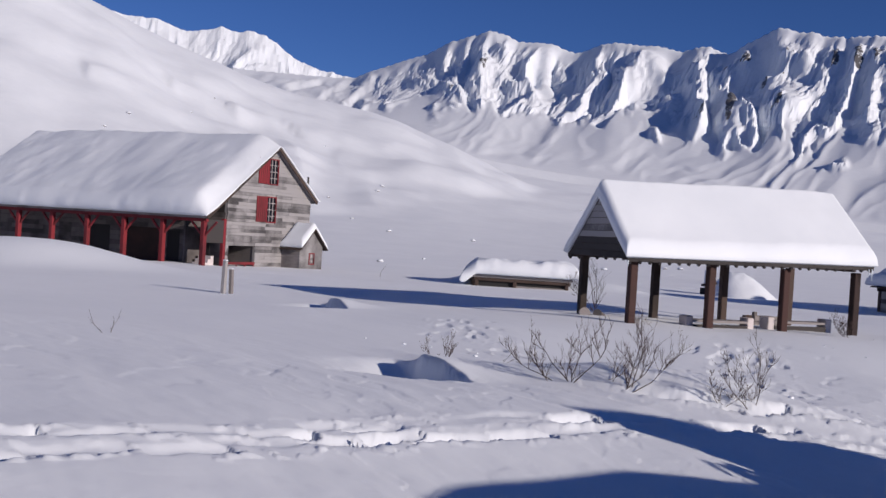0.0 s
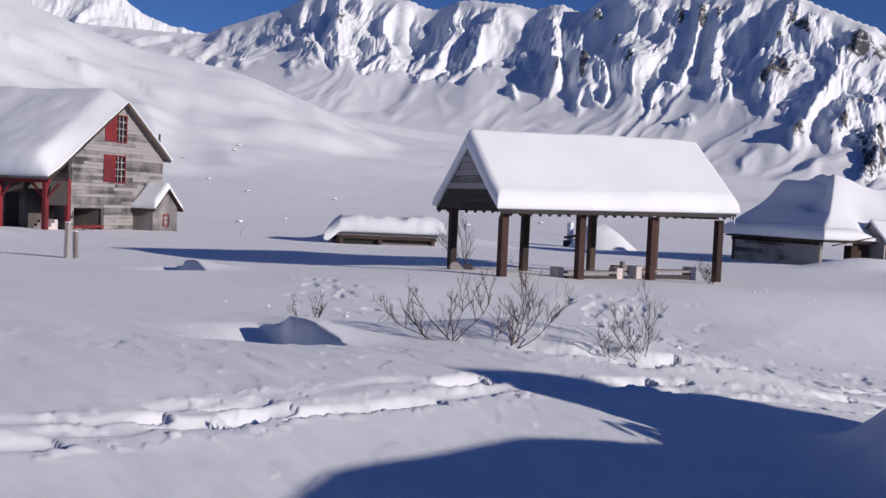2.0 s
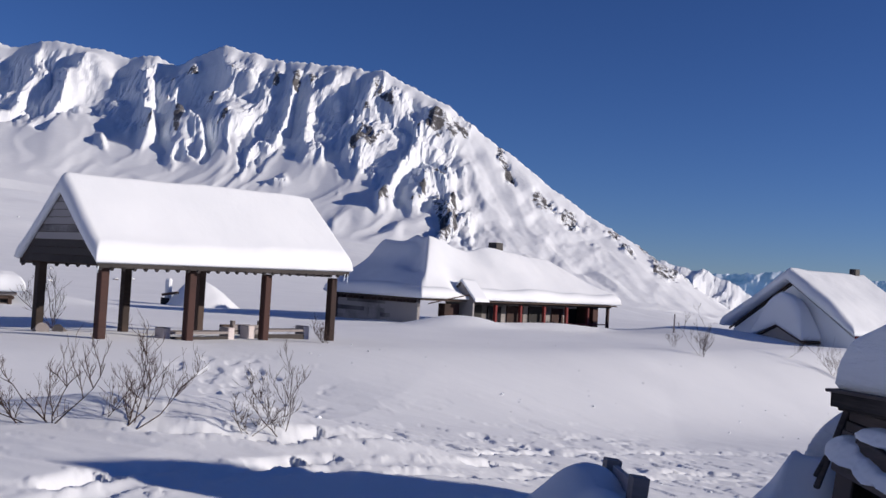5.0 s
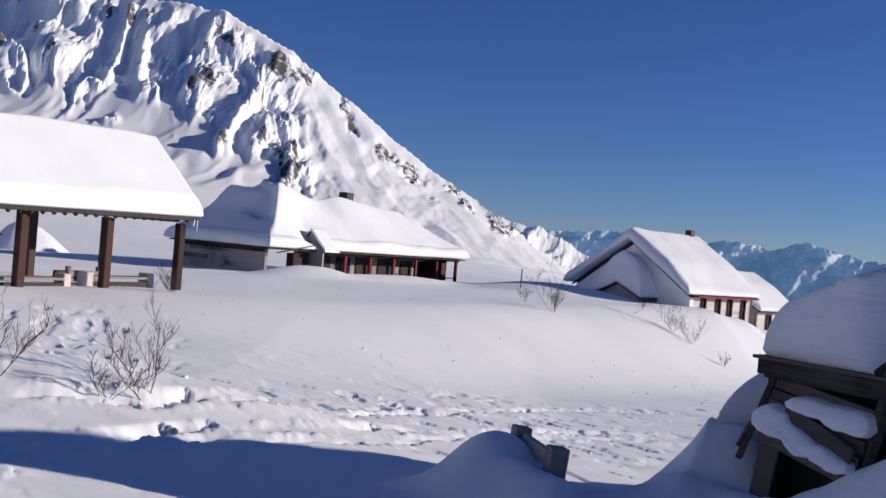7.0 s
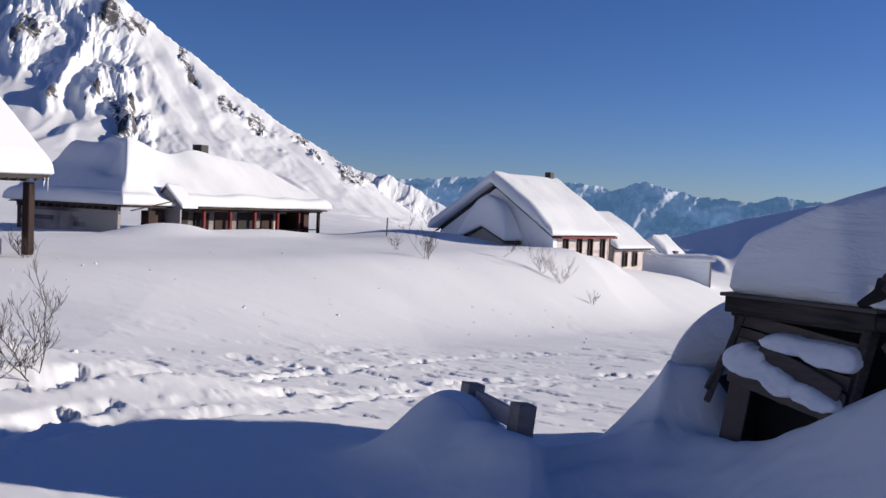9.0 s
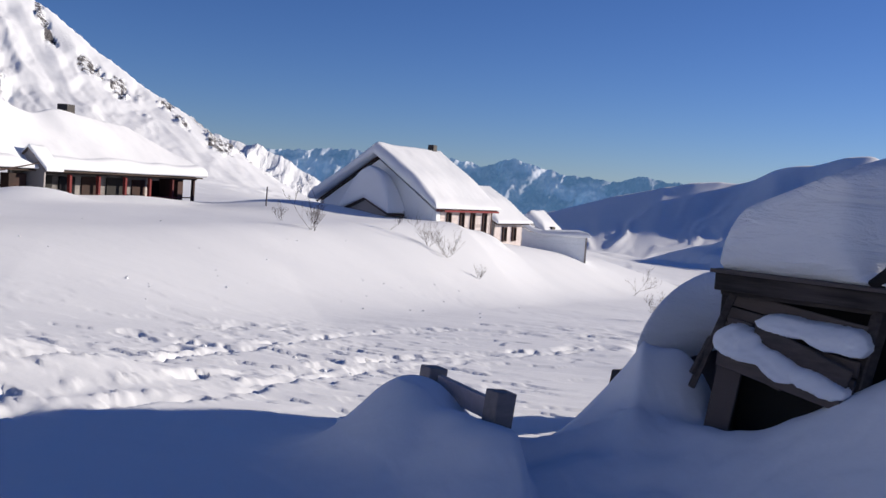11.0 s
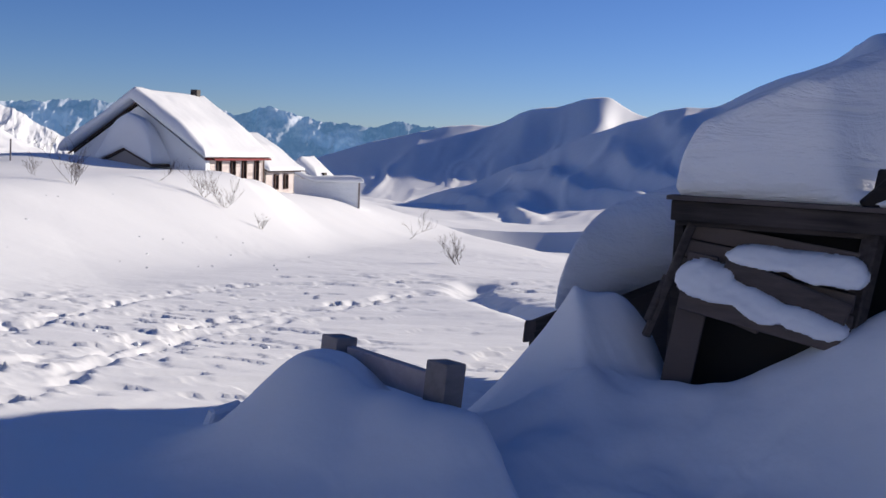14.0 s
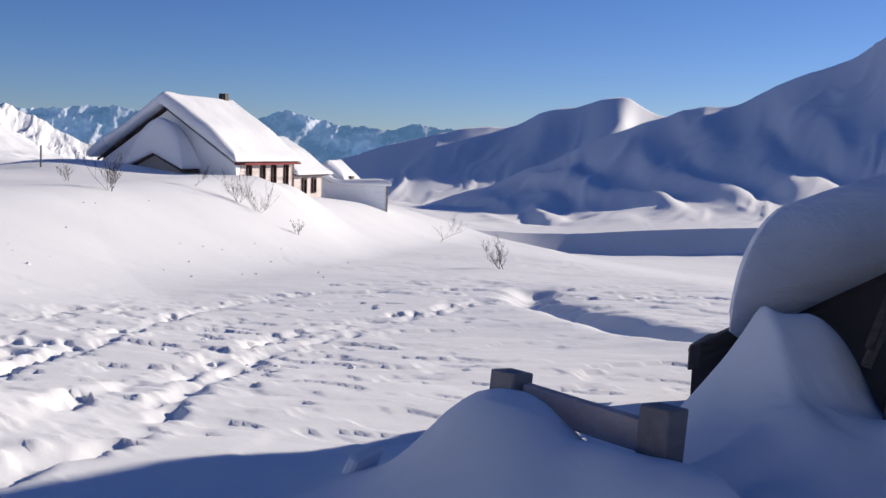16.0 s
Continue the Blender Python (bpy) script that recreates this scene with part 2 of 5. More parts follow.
def near_ground(x, y):
    r = np.hypot(x, y)
    plane = -0.6 - 0.07 * (y - 8) - 0.04 * x + 0.05 * np.clip(-x, 0, 6) - 0.04 * np.minimum(0, x + 6) * -1 - 0.25 * np.exp(-((x + 4) ** 2 + (y - 6.5) ** 2) / 9)
    plane = np.maximum(plane, -6)
    plateau = -0.35 - 0.013 * np.maximum(0, r - 25) - 0.28 * np.clip(x - 11.5, 0, 5) - 0.1 * np.maximum(0, x - 16.5)
    d = (x + 8) * -0.8 + (y - 12) * 0.6 - 2
    z = plane + (plateau - plane) * step(-1, 7.5, d)
    edge = x - (16 + (y - 31) * 0.385)
    z = z - 0.05 * np.maximum(0, edge) ** 1.35 * step(0, 6, -d + 4)
    for cx, cy, h, a, b, turn in DRIFTS:
        c, s = math.cos(radians(turn)), math.sin(radians(turn))
        p, q = ((x - cx) * c + (y - cy) * s) / a, ((y - cy) * c - (x - cx) * s) / b
        z = z + h * np.exp(-(p * p + q * q) ** 1.3)
    # peaked drifts against the barrier and the shed
    for cx, cy, h, a, b, turn, sharp in ((-1.90, 10.70, 0.60, 0.72, 0.48, 62, 1.05), (-1.28, 9.85, 0.40, 0.8, 0.6, 60, 1.0), 
                                         (-1.72, 9.95, 0.12, 0.34, 0.24, 60, 1.2), (0.1, 9.7, 0.42, 1.1, 0.8, 120, 1.2), (1.15, 8.55, 1.15, 1.15, 0.95, 120, 1.2), (0.26, 10.68, 0.45, 0.36, 0.30, 35, 1.2)):
        c, s = math.cos(radians(turn)), math.sin(radians(turn))
        p, q = ((x - cx) * c + (y - cy) * s) / a, ((y - cy) * c - (x - cx) * s) / b
        z = z + h * np.exp(-(p * p + q * q + 0.004) ** sharp)
    # drift with a knife-edged crest against the shed's corner
    p, q = (x + 0.10) * 0.50 + (y - 10.90) * 0.866, (x + 0.10) * 0.866 - (y - 10.90) * 0.50
    z = z + 0.86 * np.exp(-(np.where(p < 0, p / 0.62, p / 0.55)) ** 2) * np.clip(1 - np.where(q > 0, q / 0.62, -q / 0.75), 0, 1) ** 1.15
    # trough where the paths meet and run out to the edge of the slope
    far = np.full_like(x, 9.0)
    for (ax, ay), (bx, by) in zip(TROUGH[:-1], TROUGH[1:]):
        u = np.clip(((x - ax) * (bx - ax) + (y - ay) * (by - ay)) / ((bx - ax) ** 2 + (by - ay) ** 2), 0, 1)
        far = np.minimum(far, np.hypot(x - ax - u * (bx - ax), y - ay - u * (by - ay)))
    z = z - 0.26 * np.exp(-(far / 0.42) ** 2 * (1 + 0.8 * fbm(x, y, 2, 59)))
    # lip of the barrier's drift, with a hollow behind it, and soft wind ripples on the banks
    side = (x + 1.40) * 0.97 - (y - 10.1) * 0.24
    z = z - 0.27 * step(-0.02, 0.10, side) * np.exp(-(np.maximum(side, 0) / 0.55) ** 2) * step(8.6, 9.3, y) * (1 - step(10.05, 10.35, y))
    bank = np.exp(-(((x + 0.7) / 1.6) ** 2 + ((y - 10.0) / 1.5) ** 2))
    z = z + bank * (fbm(x * 1.5 + y * 0.6, y * 2.2 - x, 3, 57) * 0.10 + fbm(x * 5, y * 5, 2, 58) * 0.02)
    # scoops carved by the wind: a hollow below an overhung bank that turns its back to the sun
    for ax, ay, size in ((-7.85, 9.5, 1.0), (-18.5, 17.1, 0.95)):
        u, v = (x - ax) / size, (y - ay) / size
        a, d = u * -0.927 + v * 0.375, u * 0.375 + v * 0.927
        d = d + fbm(x * 2.5, y * 2.5, 2, 87) * 0.10
        lip = step(0.0, 0.12, u * -0.76 + v * 0.65)
        run = step(-0.05, 0.6, a) * step(2.7, 1.5, a)
        bank = 0.20 * step(-0.05, 0.04, d) * np.exp(-(np.maximum(d, 0) / 0.9) ** 2) * step(0.0, 1.3, a) * step(2.3, 1.45, a)
        pit = 0.36 * step(0.04, -0.08, d) * np.exp(-(np.minimum(d, 0) / 0.95) ** 2) * lip * run
        z = z + size * (bank - pit)
    return z


def tracks(x, y):
    """Depth of the trodden snow: footprints strung along each track, with thrown-up rims."""
    out = np.zeros_like(x)
    for pts, width, depth in TRACKS:
        best, along, side, within = np.full_like(x, 1e3), np.zeros_like(x), np.zeros_like(x), np.zeros_like(x)
        run = 0.0
        for (ax, ay), (bx, by) in zip(pts[:-1], pts[1:]):
            L = math.hypot(bx - ax, by - ay)
            u = np.clip(((x - ax) * (bx - ax) + (y - ay) * (by - ay)) / L ** 2, 0, 1)
            dd = np.hypot(x - ax - u * (bx - ax), y - ay - u * (by - ay))
            near = dd < best
            along = np.where(near, run + u * L, along)
            side = np.where(near, ((x - ax) * (ay - by) + (y - ay) * (bx - ax)) / L, side)
            within = np.where(near, (u > 0) & (u < 1), within)
            best = np.where(near, dd, best)
            run += L
        near = (best < width * 2.0 + 0.3) & (within > 0)
        if not near.any():
            continue
        b, l, sd = best[near], along[near], side[near]
        xx, yy = x[near], y[near]
        ends = step(0, 1.5, l) * step(run, run - 1.5, l)
        wob = b + fbm(xx * 2.2, yy * 2.2, 3, 71) * width * 0.8
        if 0.3 < width < 0.5:      # two people side by side
            wob = np.abs(b - 0.17) + fbm(xx * 1.6, yy * 1.6, 3, 71) * 0.16 + 0.16
        value, border = cells(l / (0.44 if width < 0.5 else 0.52) + 31 * width, sd / (0.24 if width < 0.5 else 0.32), 5)
        chunk, gap = cells(xx / 0.13, yy / 0.13, 23)
        if width < 0.5:
            # a shallow trench with single prints trodden into it, each with a long sunlit wall and a steep one
            inside = step(width * 1.15, width * 0.6, wob) * (0.45 + 0.55 * step(-0.2, 0.1, vnoise(l / 1.6, sd * 0, 75)))
            cut = -depth * inside * (0.35 + 0.35 * (value - 0.4) * step(0.0, 0.3, border))
            pace, gauge = (0.78, 0.19) if width > 0.3 else (0.5, 0.05)
            for lane in (-1, 1):
                for shift in (0, 0.5):
                    n = np.round(l / pace + 0.25 * lane + shift)
                    jx, jy, deep = hash2(n, n * 0 + 7 + lane, 5) - 0.5, hash2(n, n * 0 + 3 + lane, 9 + int(shift * 4)) - 0.5, hash2(n, n * 0 + lane, 13 + int(shift * 4))
                    p = (l - (n - 0.25 * lane - shift) * pace + jx * 0.3) / ((0.36 + 0.2 * deep) * (1 + 1.1 * step(10.5, 8.5, yy)))
                    q = sd - lane * gauge + jy * gauge * 1.3 + jx * 0.25 * p + fbm(xx * 4, yy * 4, 2, 77) * 0.07
                    q = np.where(q > 0, q / (gauge * 0.45 + 0.11), q / (gauge * 0.25 + 0.06))
                    d = (np.abs(p) ** 2.4 + np.abs(q) ** 2) ** (1 / 2.2)
                    cut = np.minimum(cut, -depth * (0.5 + 1.0 * deep) * (deep > (0.2 if shift == 0 else 0.75)) * step(1.05, 0.15, d))
            cut = cut * (0.45 + 0.75 * step(-0.12, 0.2, vnoise(l / 1.1, sd * 2.2, 79))) * (0.85 + 0.45 * step(9.5, 11.5, yy) * step(20, 15, yy))
            rims = depth * 0.22 * (chunk > 0.72) * step(0.02, 0.3, gap) * np.exp(-((wob - width) / 0.12) ** 2)
        else:
            # scattered prints on the open slope
            inside = step(width * 1.3, width * 0.5, wob)
            cut = -depth * 0.7 * step(0.55, 0.8, value) * step(0.02, 0.30, border) * inside
            rims = depth * 0.25 * (chunk > 0.9) * step(0.02, 0.3, gap) * inside
        out[near] += (cut + rims) * ends
    return out


def range_share(az, r):
    """How far from foot to crest a place on the main mountain lies: the range comes nearer towards the valley."""
    return (r * np.exp(0.66 * np.radians(az + 20)) - 1000) / 900


def mountain_relief(az, s, tall):
    """Spurs, gullies and slid fans of the main mountain over its plain face, and how much bare rock shows; s runs from foot to crest."""
    sc = np.clip(s, 0, 1)
    bend = fbm(az / 3.5, s * 2.2, 3, 51) * 2.0
    a = az - 6.5 * sc + bend
    size = 0.35 + 1.3 * np.clip(fbm(a / 3.4, s * 2.0, 2, 23) + 0.45, 0, 1)
    big = ribs(a / 2.7 + fbm(az / 3.6, s * 2.2, 3, 21) * 1.2, 0.68)
    torn = crags(a / 1.9, s * 4.6, 5, 33, 0.60)
    flank = step(-11.5, -7.5, az)
    # the crags reach further down where the face turns towards the valley
    low = 0.60 - 0.08 * step(-19, -14, az) - 0.27 * step(-12.6, -10.2, az) - 0.12 * big
    up = step(low - 0.06, low + 0.09, s + fbm(az / 1.1, s * 3, 3, 63) * 0.22) * (1 - 0.80 * step(0.88, 1.0, s)) * tall
    z = up * (1 - 0.84 * flank) * ((big - 0.5) * 28 * size + torn * 33)
    rocky = step(0.06, 0.34, torn + 0.25 * (big - 0.5)) * step(-0.10, 0.22, fbm(az / 0.6, s * 9, 3, 61))
    buttress = np.exp(-((az + 10.2) / 1.7) ** 2) * step(0.66, 0.45, s) * up
    z = z + buttress * crags(a / 0.7, s * 9, 4, 34, 0.6) * 16
    # smooth fans of slid snow below the crags
    fan = ridged(a / 2.2, s * 0.7, 2, 29)
    z = z + step(0.0, 0.2, s) * (1 - up) * tall * ((fan - 0.9) * 3.2 + (big - 0.5) * 2.0)
    # long streaks and a broken edge on the flank that falls away to the valley
    streak = ribs(s * 4.0 + az * 0.40 + fbm(az / 3.0, s * 2.5, 2, 69) * 0.7, 0.55) * np.clip(0.6 + fbm(az / 2.5, s * 3, 2, 68) * 1.2, 0, 1)
    edge = flank * step(0.72, 0.84, s + fbm(az / 1.2, s * 3, 2, 70) * 0.14) * step(9, 3, az)
    outcrop = edge * step(-0.02, 0.18, fbm(az / 0.9, s * 6, 2, 71))
    z = z + flank * step(0.1, 0.35, s) * (1 - 0.6 * step(0.9, 1.0, s)) * tall * ((streak - 0.4) * 5.5 + crags(az / 0.8 + s * 6, s * 5, 3, 72, 0.5) * 2.5) + outcrop * crags(a / 0.45, s * 14, 4, 73, 0.6) * 13 * (1 - 0.5 * step(0.93, 1, s))
    bare = np.clip(up * (1 - 0.6 * flank) * rocky * 0.80 + buttress * 0.62 + outcrop * 0.66, 0, 1)
    return z, bare, up * (1 - flank)


def ground_height(x, y, detail=True):
    r = np.hypot(x, y)
    az = np.degrees(np.arctan2(x, y))
    lr = np.log(np.maximum(r, 1))
    z0 = near_ground(x, y)
    # broad apron, from the near ground out to the foot of the mountains
    w = step(np.log(90.0), np.log(1000.0), lr)
    edge_el, foot = profile(az, EDGE, 3), profile(az, APRON, 3)
    z1 = 1.7 + r * np.tan(np.radians(edge_el + (foot - edge_el) * w)) + fbm(x / 130, y / 130, 4, 5) * 7 * step(110, 500, r)
    z = z0 + (z1 - z0) * step(65, 130, r)
    # spurs and hollows that run down into the valley
    p, q = x * 0.87 + y * 0.5, y * 0.87 - x * 0.5
    roll = ridged(p / 420 + fbm(x / 200, y / 200, 2, 83) * 0.4, q / 120 + fbm(x / 120, y / 120, 2, 84) * 0.5, 2, 85, 0.4) - 0.7
    z = z + roll * 4.5 * step(14, 24, az) * step(150, 330, r) * step(1700, 1000, r)
    z = z + (ridged(p / 130, q / 34 + fbm(x / 90, y / 90, 2, 87), 2, 88) - 0.8) * 1.1 * step(14, 22, az) * step(110, 190, r) * step(800, 400, r)
    # smooth hill on one side
    crest = profile(az, LEFT_HILL, 1.5) + fbm(az / 5, r / 250, 3, 9) * 0.35
    s = np.clip((r - 95) / (540 - 95), 0, 1)
    hill = 1.7 + r * np.tan(np.radians(-9 + (crest + 9) * (1 - (1 - s) ** 1.9))) - np.maximum(0, r - 540) * 0.3
    hill = hill + (fbm(x / 60, y / 60, 3, 13) * 6.5 + ridged(az / 8 + r / 400, r / 120, 2, 15) * 1.7) * step(0.05, 0.4, s) * step(1.0, 0.8, s)
    # wind lips and a short gully high on its side
    for cx, cy, high, long in ((-325, 229, 3.4, 9), (-316, 162, 2.6, 6), (-342, 211, 2.8, 7), (-310, 250, 2.2, 12), (-262, 205, 1.6, 8)):
        u, v = x - cx, y - cy
        a, d = v * 0.26 - u * 0.966, u * 0.26 + v * 0.966
        hill = hill + high * step(-2.0, 1.0, d + 0.02 * a * a / long * 4) * np.exp(-(np.maximum(d, 0) / 14) ** 2 - (a / long) ** 2)
    z = np.where((az < -24) & (r > 95), smax(z, hill, 1.5), z)
    # main mountain
    sky_el = profile(az, PEAKS, 0.25)
    s = range_share(az, r)
    sc = np.clip(s, 0, 1)
    body = foot + (sky_el - foot) * (0.5 * sc + 0.5 * sc ** 1.8)
    mt = 1.7 + r * np.tan(np.radians(body)) - np.maximum(0, s - 1) * 630
    if detail:
        mt = mt + mountain_relief(az, s, np.clip((sky_el - foot) / 8, 0, 1))[0]
    z = np.where((az > -55) & (az < 16) & (r > 700), smax(z, mt, 4.0), z)
    # ridges behind
    for pairs, rc, wd, amp in ((LEFT_RIDGE, 3300, 1100, 30), (MID_RIDGE, 3300, 800, 26), (RIGHT_FAR, 2500, 1500, 9), (RIGHT_NEAR, 1300, 1050, 5)):
        top = profile(az, pairs, 0.3)
        s = np.clip((r - (rc - wd)) / wd, 0, 1)
        hz = 1.7 + r * np.tan(np.radians(foot - 1.5 + (top - foot + 1.5) * (0.4 * s + 0.6 * s ** 1.6))) - np.maximum(0, r - rc) * 0.5
        if detail:
            hz = hz + s * (1 - (0.55 if amp > 15 else 0.75) * step(0.8, 1, s)) * amp * (ridged(az / (2.2 if amp > 15 else 4.5) - s * 2 + fbm(az / 2, s * 3, 2, 5), s * 1.5, 4 if amp > 15 else 3, rc) - 1.0)
            if rc == 2500:
                hz = hz + np.clip((top - foot - 3.2) / 2.5, 0, 1) * s * step(0.5, 0.8, s) * (1 - 0.6 * step(0.85, 1, s)) * (step(0, 1, ribs((az - 7 * s) / 5.2 + fbm(az / 4, s * 2, 2, 91) * 0.5, 0.62)) - 0.5) * 34
            if rc == 1300:
                hz = hz + step(0.1, 0.5, s) * (1 - 0.7 * step(0.8, 1, s)) * (step(0, 1, ribs((az + 9 * s) / 4.6 + fbm(az / 3, s * 3, 2, 92) * 0.6, 0.5)) - 0.5) * 9
            if amp > 15:
                hz = hz + s * crags(az / 0.9 - s * 2, s * 5, 4, rc + 3, 0.6) * 26 * (1 - 0.5 * step(0.8, 1, s))
        lo, hi = pairs[0][0], pairs[-1][0]
        z = np.where((az > lo) & (az < hi) & (r > rc - wd), smax(z, hz, 3.0), z)
    if detail:
        soft = step(-3, 6, (x + 8) * -0.8 + (y - 12) * 0.6)        # the wind keeps the slope smooth
        z = z + fbm(x / 9, y / 9, 3, 41) * 0.2 * step(3, 16, r) * step(900, 300, r)
        z = z + fbm(x / 1.9 + 0.3 * y, y / 0.8, 4, 43, 0.55) * (0.032 - 0.024 * soft) * step(160, 50, r)
        crust = step(0.08, 0.115, vnoise(x / 1.1 + 0.5 * y, y / 0.45 + fbm(x * 1.5, y * 1.5, 3, 49) * 1.3, 47)) * step(-0.2, 0.1, vnoise(x / 6, y / 6, 48))
        crust = crust + 0.6 * step(0.17, 0.2, vnoise(x / 0.5 + y, y / 0.22 + fbm(x * 2, y * 2, 2, 53), 57)) * step(-0.1, 0.2, vnoise(x / 4, y / 4, 58))
        z = z - crust * 0.032 * step(90, 40, r) * (0.12 + 0.88 * (1 - soft)) * (0.5 + 0.5 * step(8.5, 11, y + 0.35 * x) * step(-9, -6, x))
        close = r < 75
        z[close] += tracks(x[close], y[close])
    return z


def grid_mesh(name, vx, vy, vz, closed=False):
    """A mesh from three arrays of one shape (rows, columns)."""
    nr, nc = vx.shape
    co = np.stack([vx, vy, vz], -1).reshape(-1, 3).astype(np.float32)
    i = np.arange((nr - 1) * nc).reshape(nr - 1, nc)
    if not closed:
        i = i[:, :-1]
    j = np.where((i % nc) == nc - 1, i - nc + 1, i + 1)
    quads = np.stack([i, j, j + nc, i + nc], -1).reshape(-1, 4).astype(np.int32)
    me = bpy.data.meshes.new(name)
    me.vertices.add(len(co))
    me.vertices.foreach_set("co", co.ravel())
    me.loops.add(quads.size)
    me.loops.foreach_set("vertex_index", quads.ravel())
    me.polygons.add(len(quads))
    me.polygons.foreach_set("loop_start", np.arange(0, quads.size, 4, dtype=np.int32))
    me.polygons.foreach_set("use_smooth", np.ones(len(quads), dtype=bool))
    me.update(calc_edges=True)
    return me


def build_ground():
    fine = np.radians(np.concatenate([np.arange(-76, -52, 0.16), np.arange(-52, 10, 0.105), np.arange(10, 66, 0.16)]))
    rough = np.radians(np.arange(66, 284, 2.0))
    th = np.concatenate([fine, rough])
    rows = [0.02, 0.4, 0.8, 1.2]
    while rows[-1] < 4900:
        r = rows[-1]
        rows.append(r * (1.03 if r < 5 else 1.005 if r < 30 else 1.012 if r < 60 else 1.016 if r < 900 else 1.0048 if r < 2650 else 1.0065 if r < 3600 else 1.012))
    rr = np.array(rows)[:, None]
    x, y = rr * np.sin(th)[None, :], rr * np.cos(th)[None, :]
    me = grid_mesh("ground", x, y, ground_height(x, y), True)
    ob = new("ground", me)
    # how much bare crag the slope carries: none on the flats and the near hills
    az = np.degrees(np.arctan2(x, y))
    tall = np.clip((profile(az, PEAKS, 0.25) - profile(az, APRON, 3)) / 8, 0, 1)
    share = range_share(az, rr)
    inside = (az > -52) & (az < 12) & (share > 0) & (share < 1.06)
    _, crag, torn = mountain_relief(az, share, tall)
    crag, torn = crag * inside, torn * inside
    crag = crag + step(2600, 2800, rr + 0 * x) * (1 - inside) * 0.36
    at = me.attributes.new("crag", "FLOAT", "POINT")
    at.data.foreach_set("value", np.clip(crag, 0, 1).astype(np.float32).ravel())
    # broken rock keeps its edges, drifted snow is soft
    keep = (torn[:-1] < 0.5) & (crag[:-1] < 0.35)
    me.polygons.foreach_set("use_smooth", keep.ravel())
    me.materials.append(GROUND)
    return tagged(ob, "deep wind-packed snow over the valley floor and mountains", "snow", kind="structure")


def z_at(x, y):
    return float(ground_height(np.array([float(x)]), np.array([float(y)]))[0])


def ground_material():
    m, nt, b = material("snow_ground", (0.86, 0.87, 0.89), 0.8)
    geo = nt.nodes.new("ShaderNodeNewGeometry")
    n1 = node(nt, "ShaderNodeTexNoise", Scale=3.0, Detail=8.0, Roughness=0.6)
    n2 = node(nt, "ShaderNodeTexNoise", Scale=0.11, Detail=9.0, Roughness=0.72)
    for n in (n1, n2):
        nt.links.new(geo.outputs["Position"], n.inputs["Vector"])
    # bare rock where the crags are too steep to hold snow
    crag = nt.nodes.new("ShaderNodeAttribute")
    crag.attribute_name = "crag"
    add = node(nt, "ShaderNodeMath")
    add.operation = "MULTIPLY_ADD"
    add.inputs[1].default_value = 0.60
    nt.links.new(crag.outputs["Fac"], add.inputs[0])
    nt.links.new(n2.outputs[0], add.inputs[2])
    rock = ramp(nt, add.outputs[0], [(0.87, (0, 0, 0)), (0.90, (1, 1, 1))])
    snow = ramp(nt, n2.outputs[0], [(0.3, (0.725, 0.77, 0.825)), (0.7, (0.79, 0.83, 0.88))])
    stone = ramp(nt, n1.outputs[0], [(0.3, (0.045, 0.045, 0.05)), (0.7, (0.14, 0.135, 0.14))])
    mix = nt.nodes.new("ShaderNodeMixRGB")
    nt.links.new(rock.outputs[0], mix.inputs[0])
    nt.links.new(snow.outputs[0], mix.inputs[1])
    nt.links.new(stone.outputs[0], mix.inputs[2])
    nt.links.new(mix.outputs[0], b.inputs["Base Color"])
    b.inputs["Specular IOR Level"].default_value = 0.15
    b.inputs["Sheen Weight"].default_value = 0.12
    b.inputs["Sheen Roughness"].default_value = 0.6
    coarse = node(nt, "ShaderNodeBump", Distance=5.0)
    nt.links.new(n2.outputs[0], coarse.inputs["Height"])
    nt.links.new(crag.outputs["Fac"], coarse.inputs["Strength"])
    grain = bump(nt, b, n1.outputs[0], 0.18, 0.05)
    nt.links.new(coarse.outputs[0], grain.inputs["Normal"])
    return m


GROUND = ground_material()
build_ground()


# ---------------------------------------------------------------- building helpers
def thing(name, m, label, category, group=""):
    ob = new(name)
    ob.matrix_world = m
    return tagged(ob, label, category, group)


def part(name, bm, mat, parent, label="", smooth=False):
    me = bpy.data.meshes.new(name)
    bm.normal_update()
    bm.to_mesh(me)
    bm.free()
    me.materials.append(mat)
    if smooth:
        me.polygons.foreach_set("use_smooth", np.ones(len(me.polygons), dtype=bool))
    ob = new(name, me)
    ob.parent = parent
    if label:
        ob["label"] = label
    return ob


def add_box(bm, x0, x1, y0, y1, z0, z1, bevel=0.0):
    r = bmesh.ops.create_cube(bm, size=1.0)
    bmesh.ops.scale(bm, vec=(x1 - x0, y1 - y0, z1 - z0), verts=r["verts"])
    bmesh.ops.translate(bm, vec=((x0 + x1) / 2, (y0 + y1) / 2, (z0 + z1) / 2), verts=r["verts"])
    if bevel:
        ed = list({e for v in r["verts"] for e in v.link_edges})
        bmesh.ops.bevel(bm, geom=ed, offset=bevel, segments=1, affect="EDGES")
    return bm


def box(x0, x1, y0, y1, z0, z1, bevel=0.0):
    return add_box(bmesh.new(), x0, x1, y0, y1, z0, z1, bevel)


def beam(a, b, w, h, bevel=0.01):
    """A squared timber from a to b."""
    a, b = Vector(a), Vector(b)
    bm = box(-w / 2, w / 2, -h / 2, h / 2, 0, (b - a).length, bevel)
    q = (b - a).to_track_quat("Z", "Y").to_matrix().to_4x4()
    bm.transform(Matrix.Translation(a) @ q)
    return bm


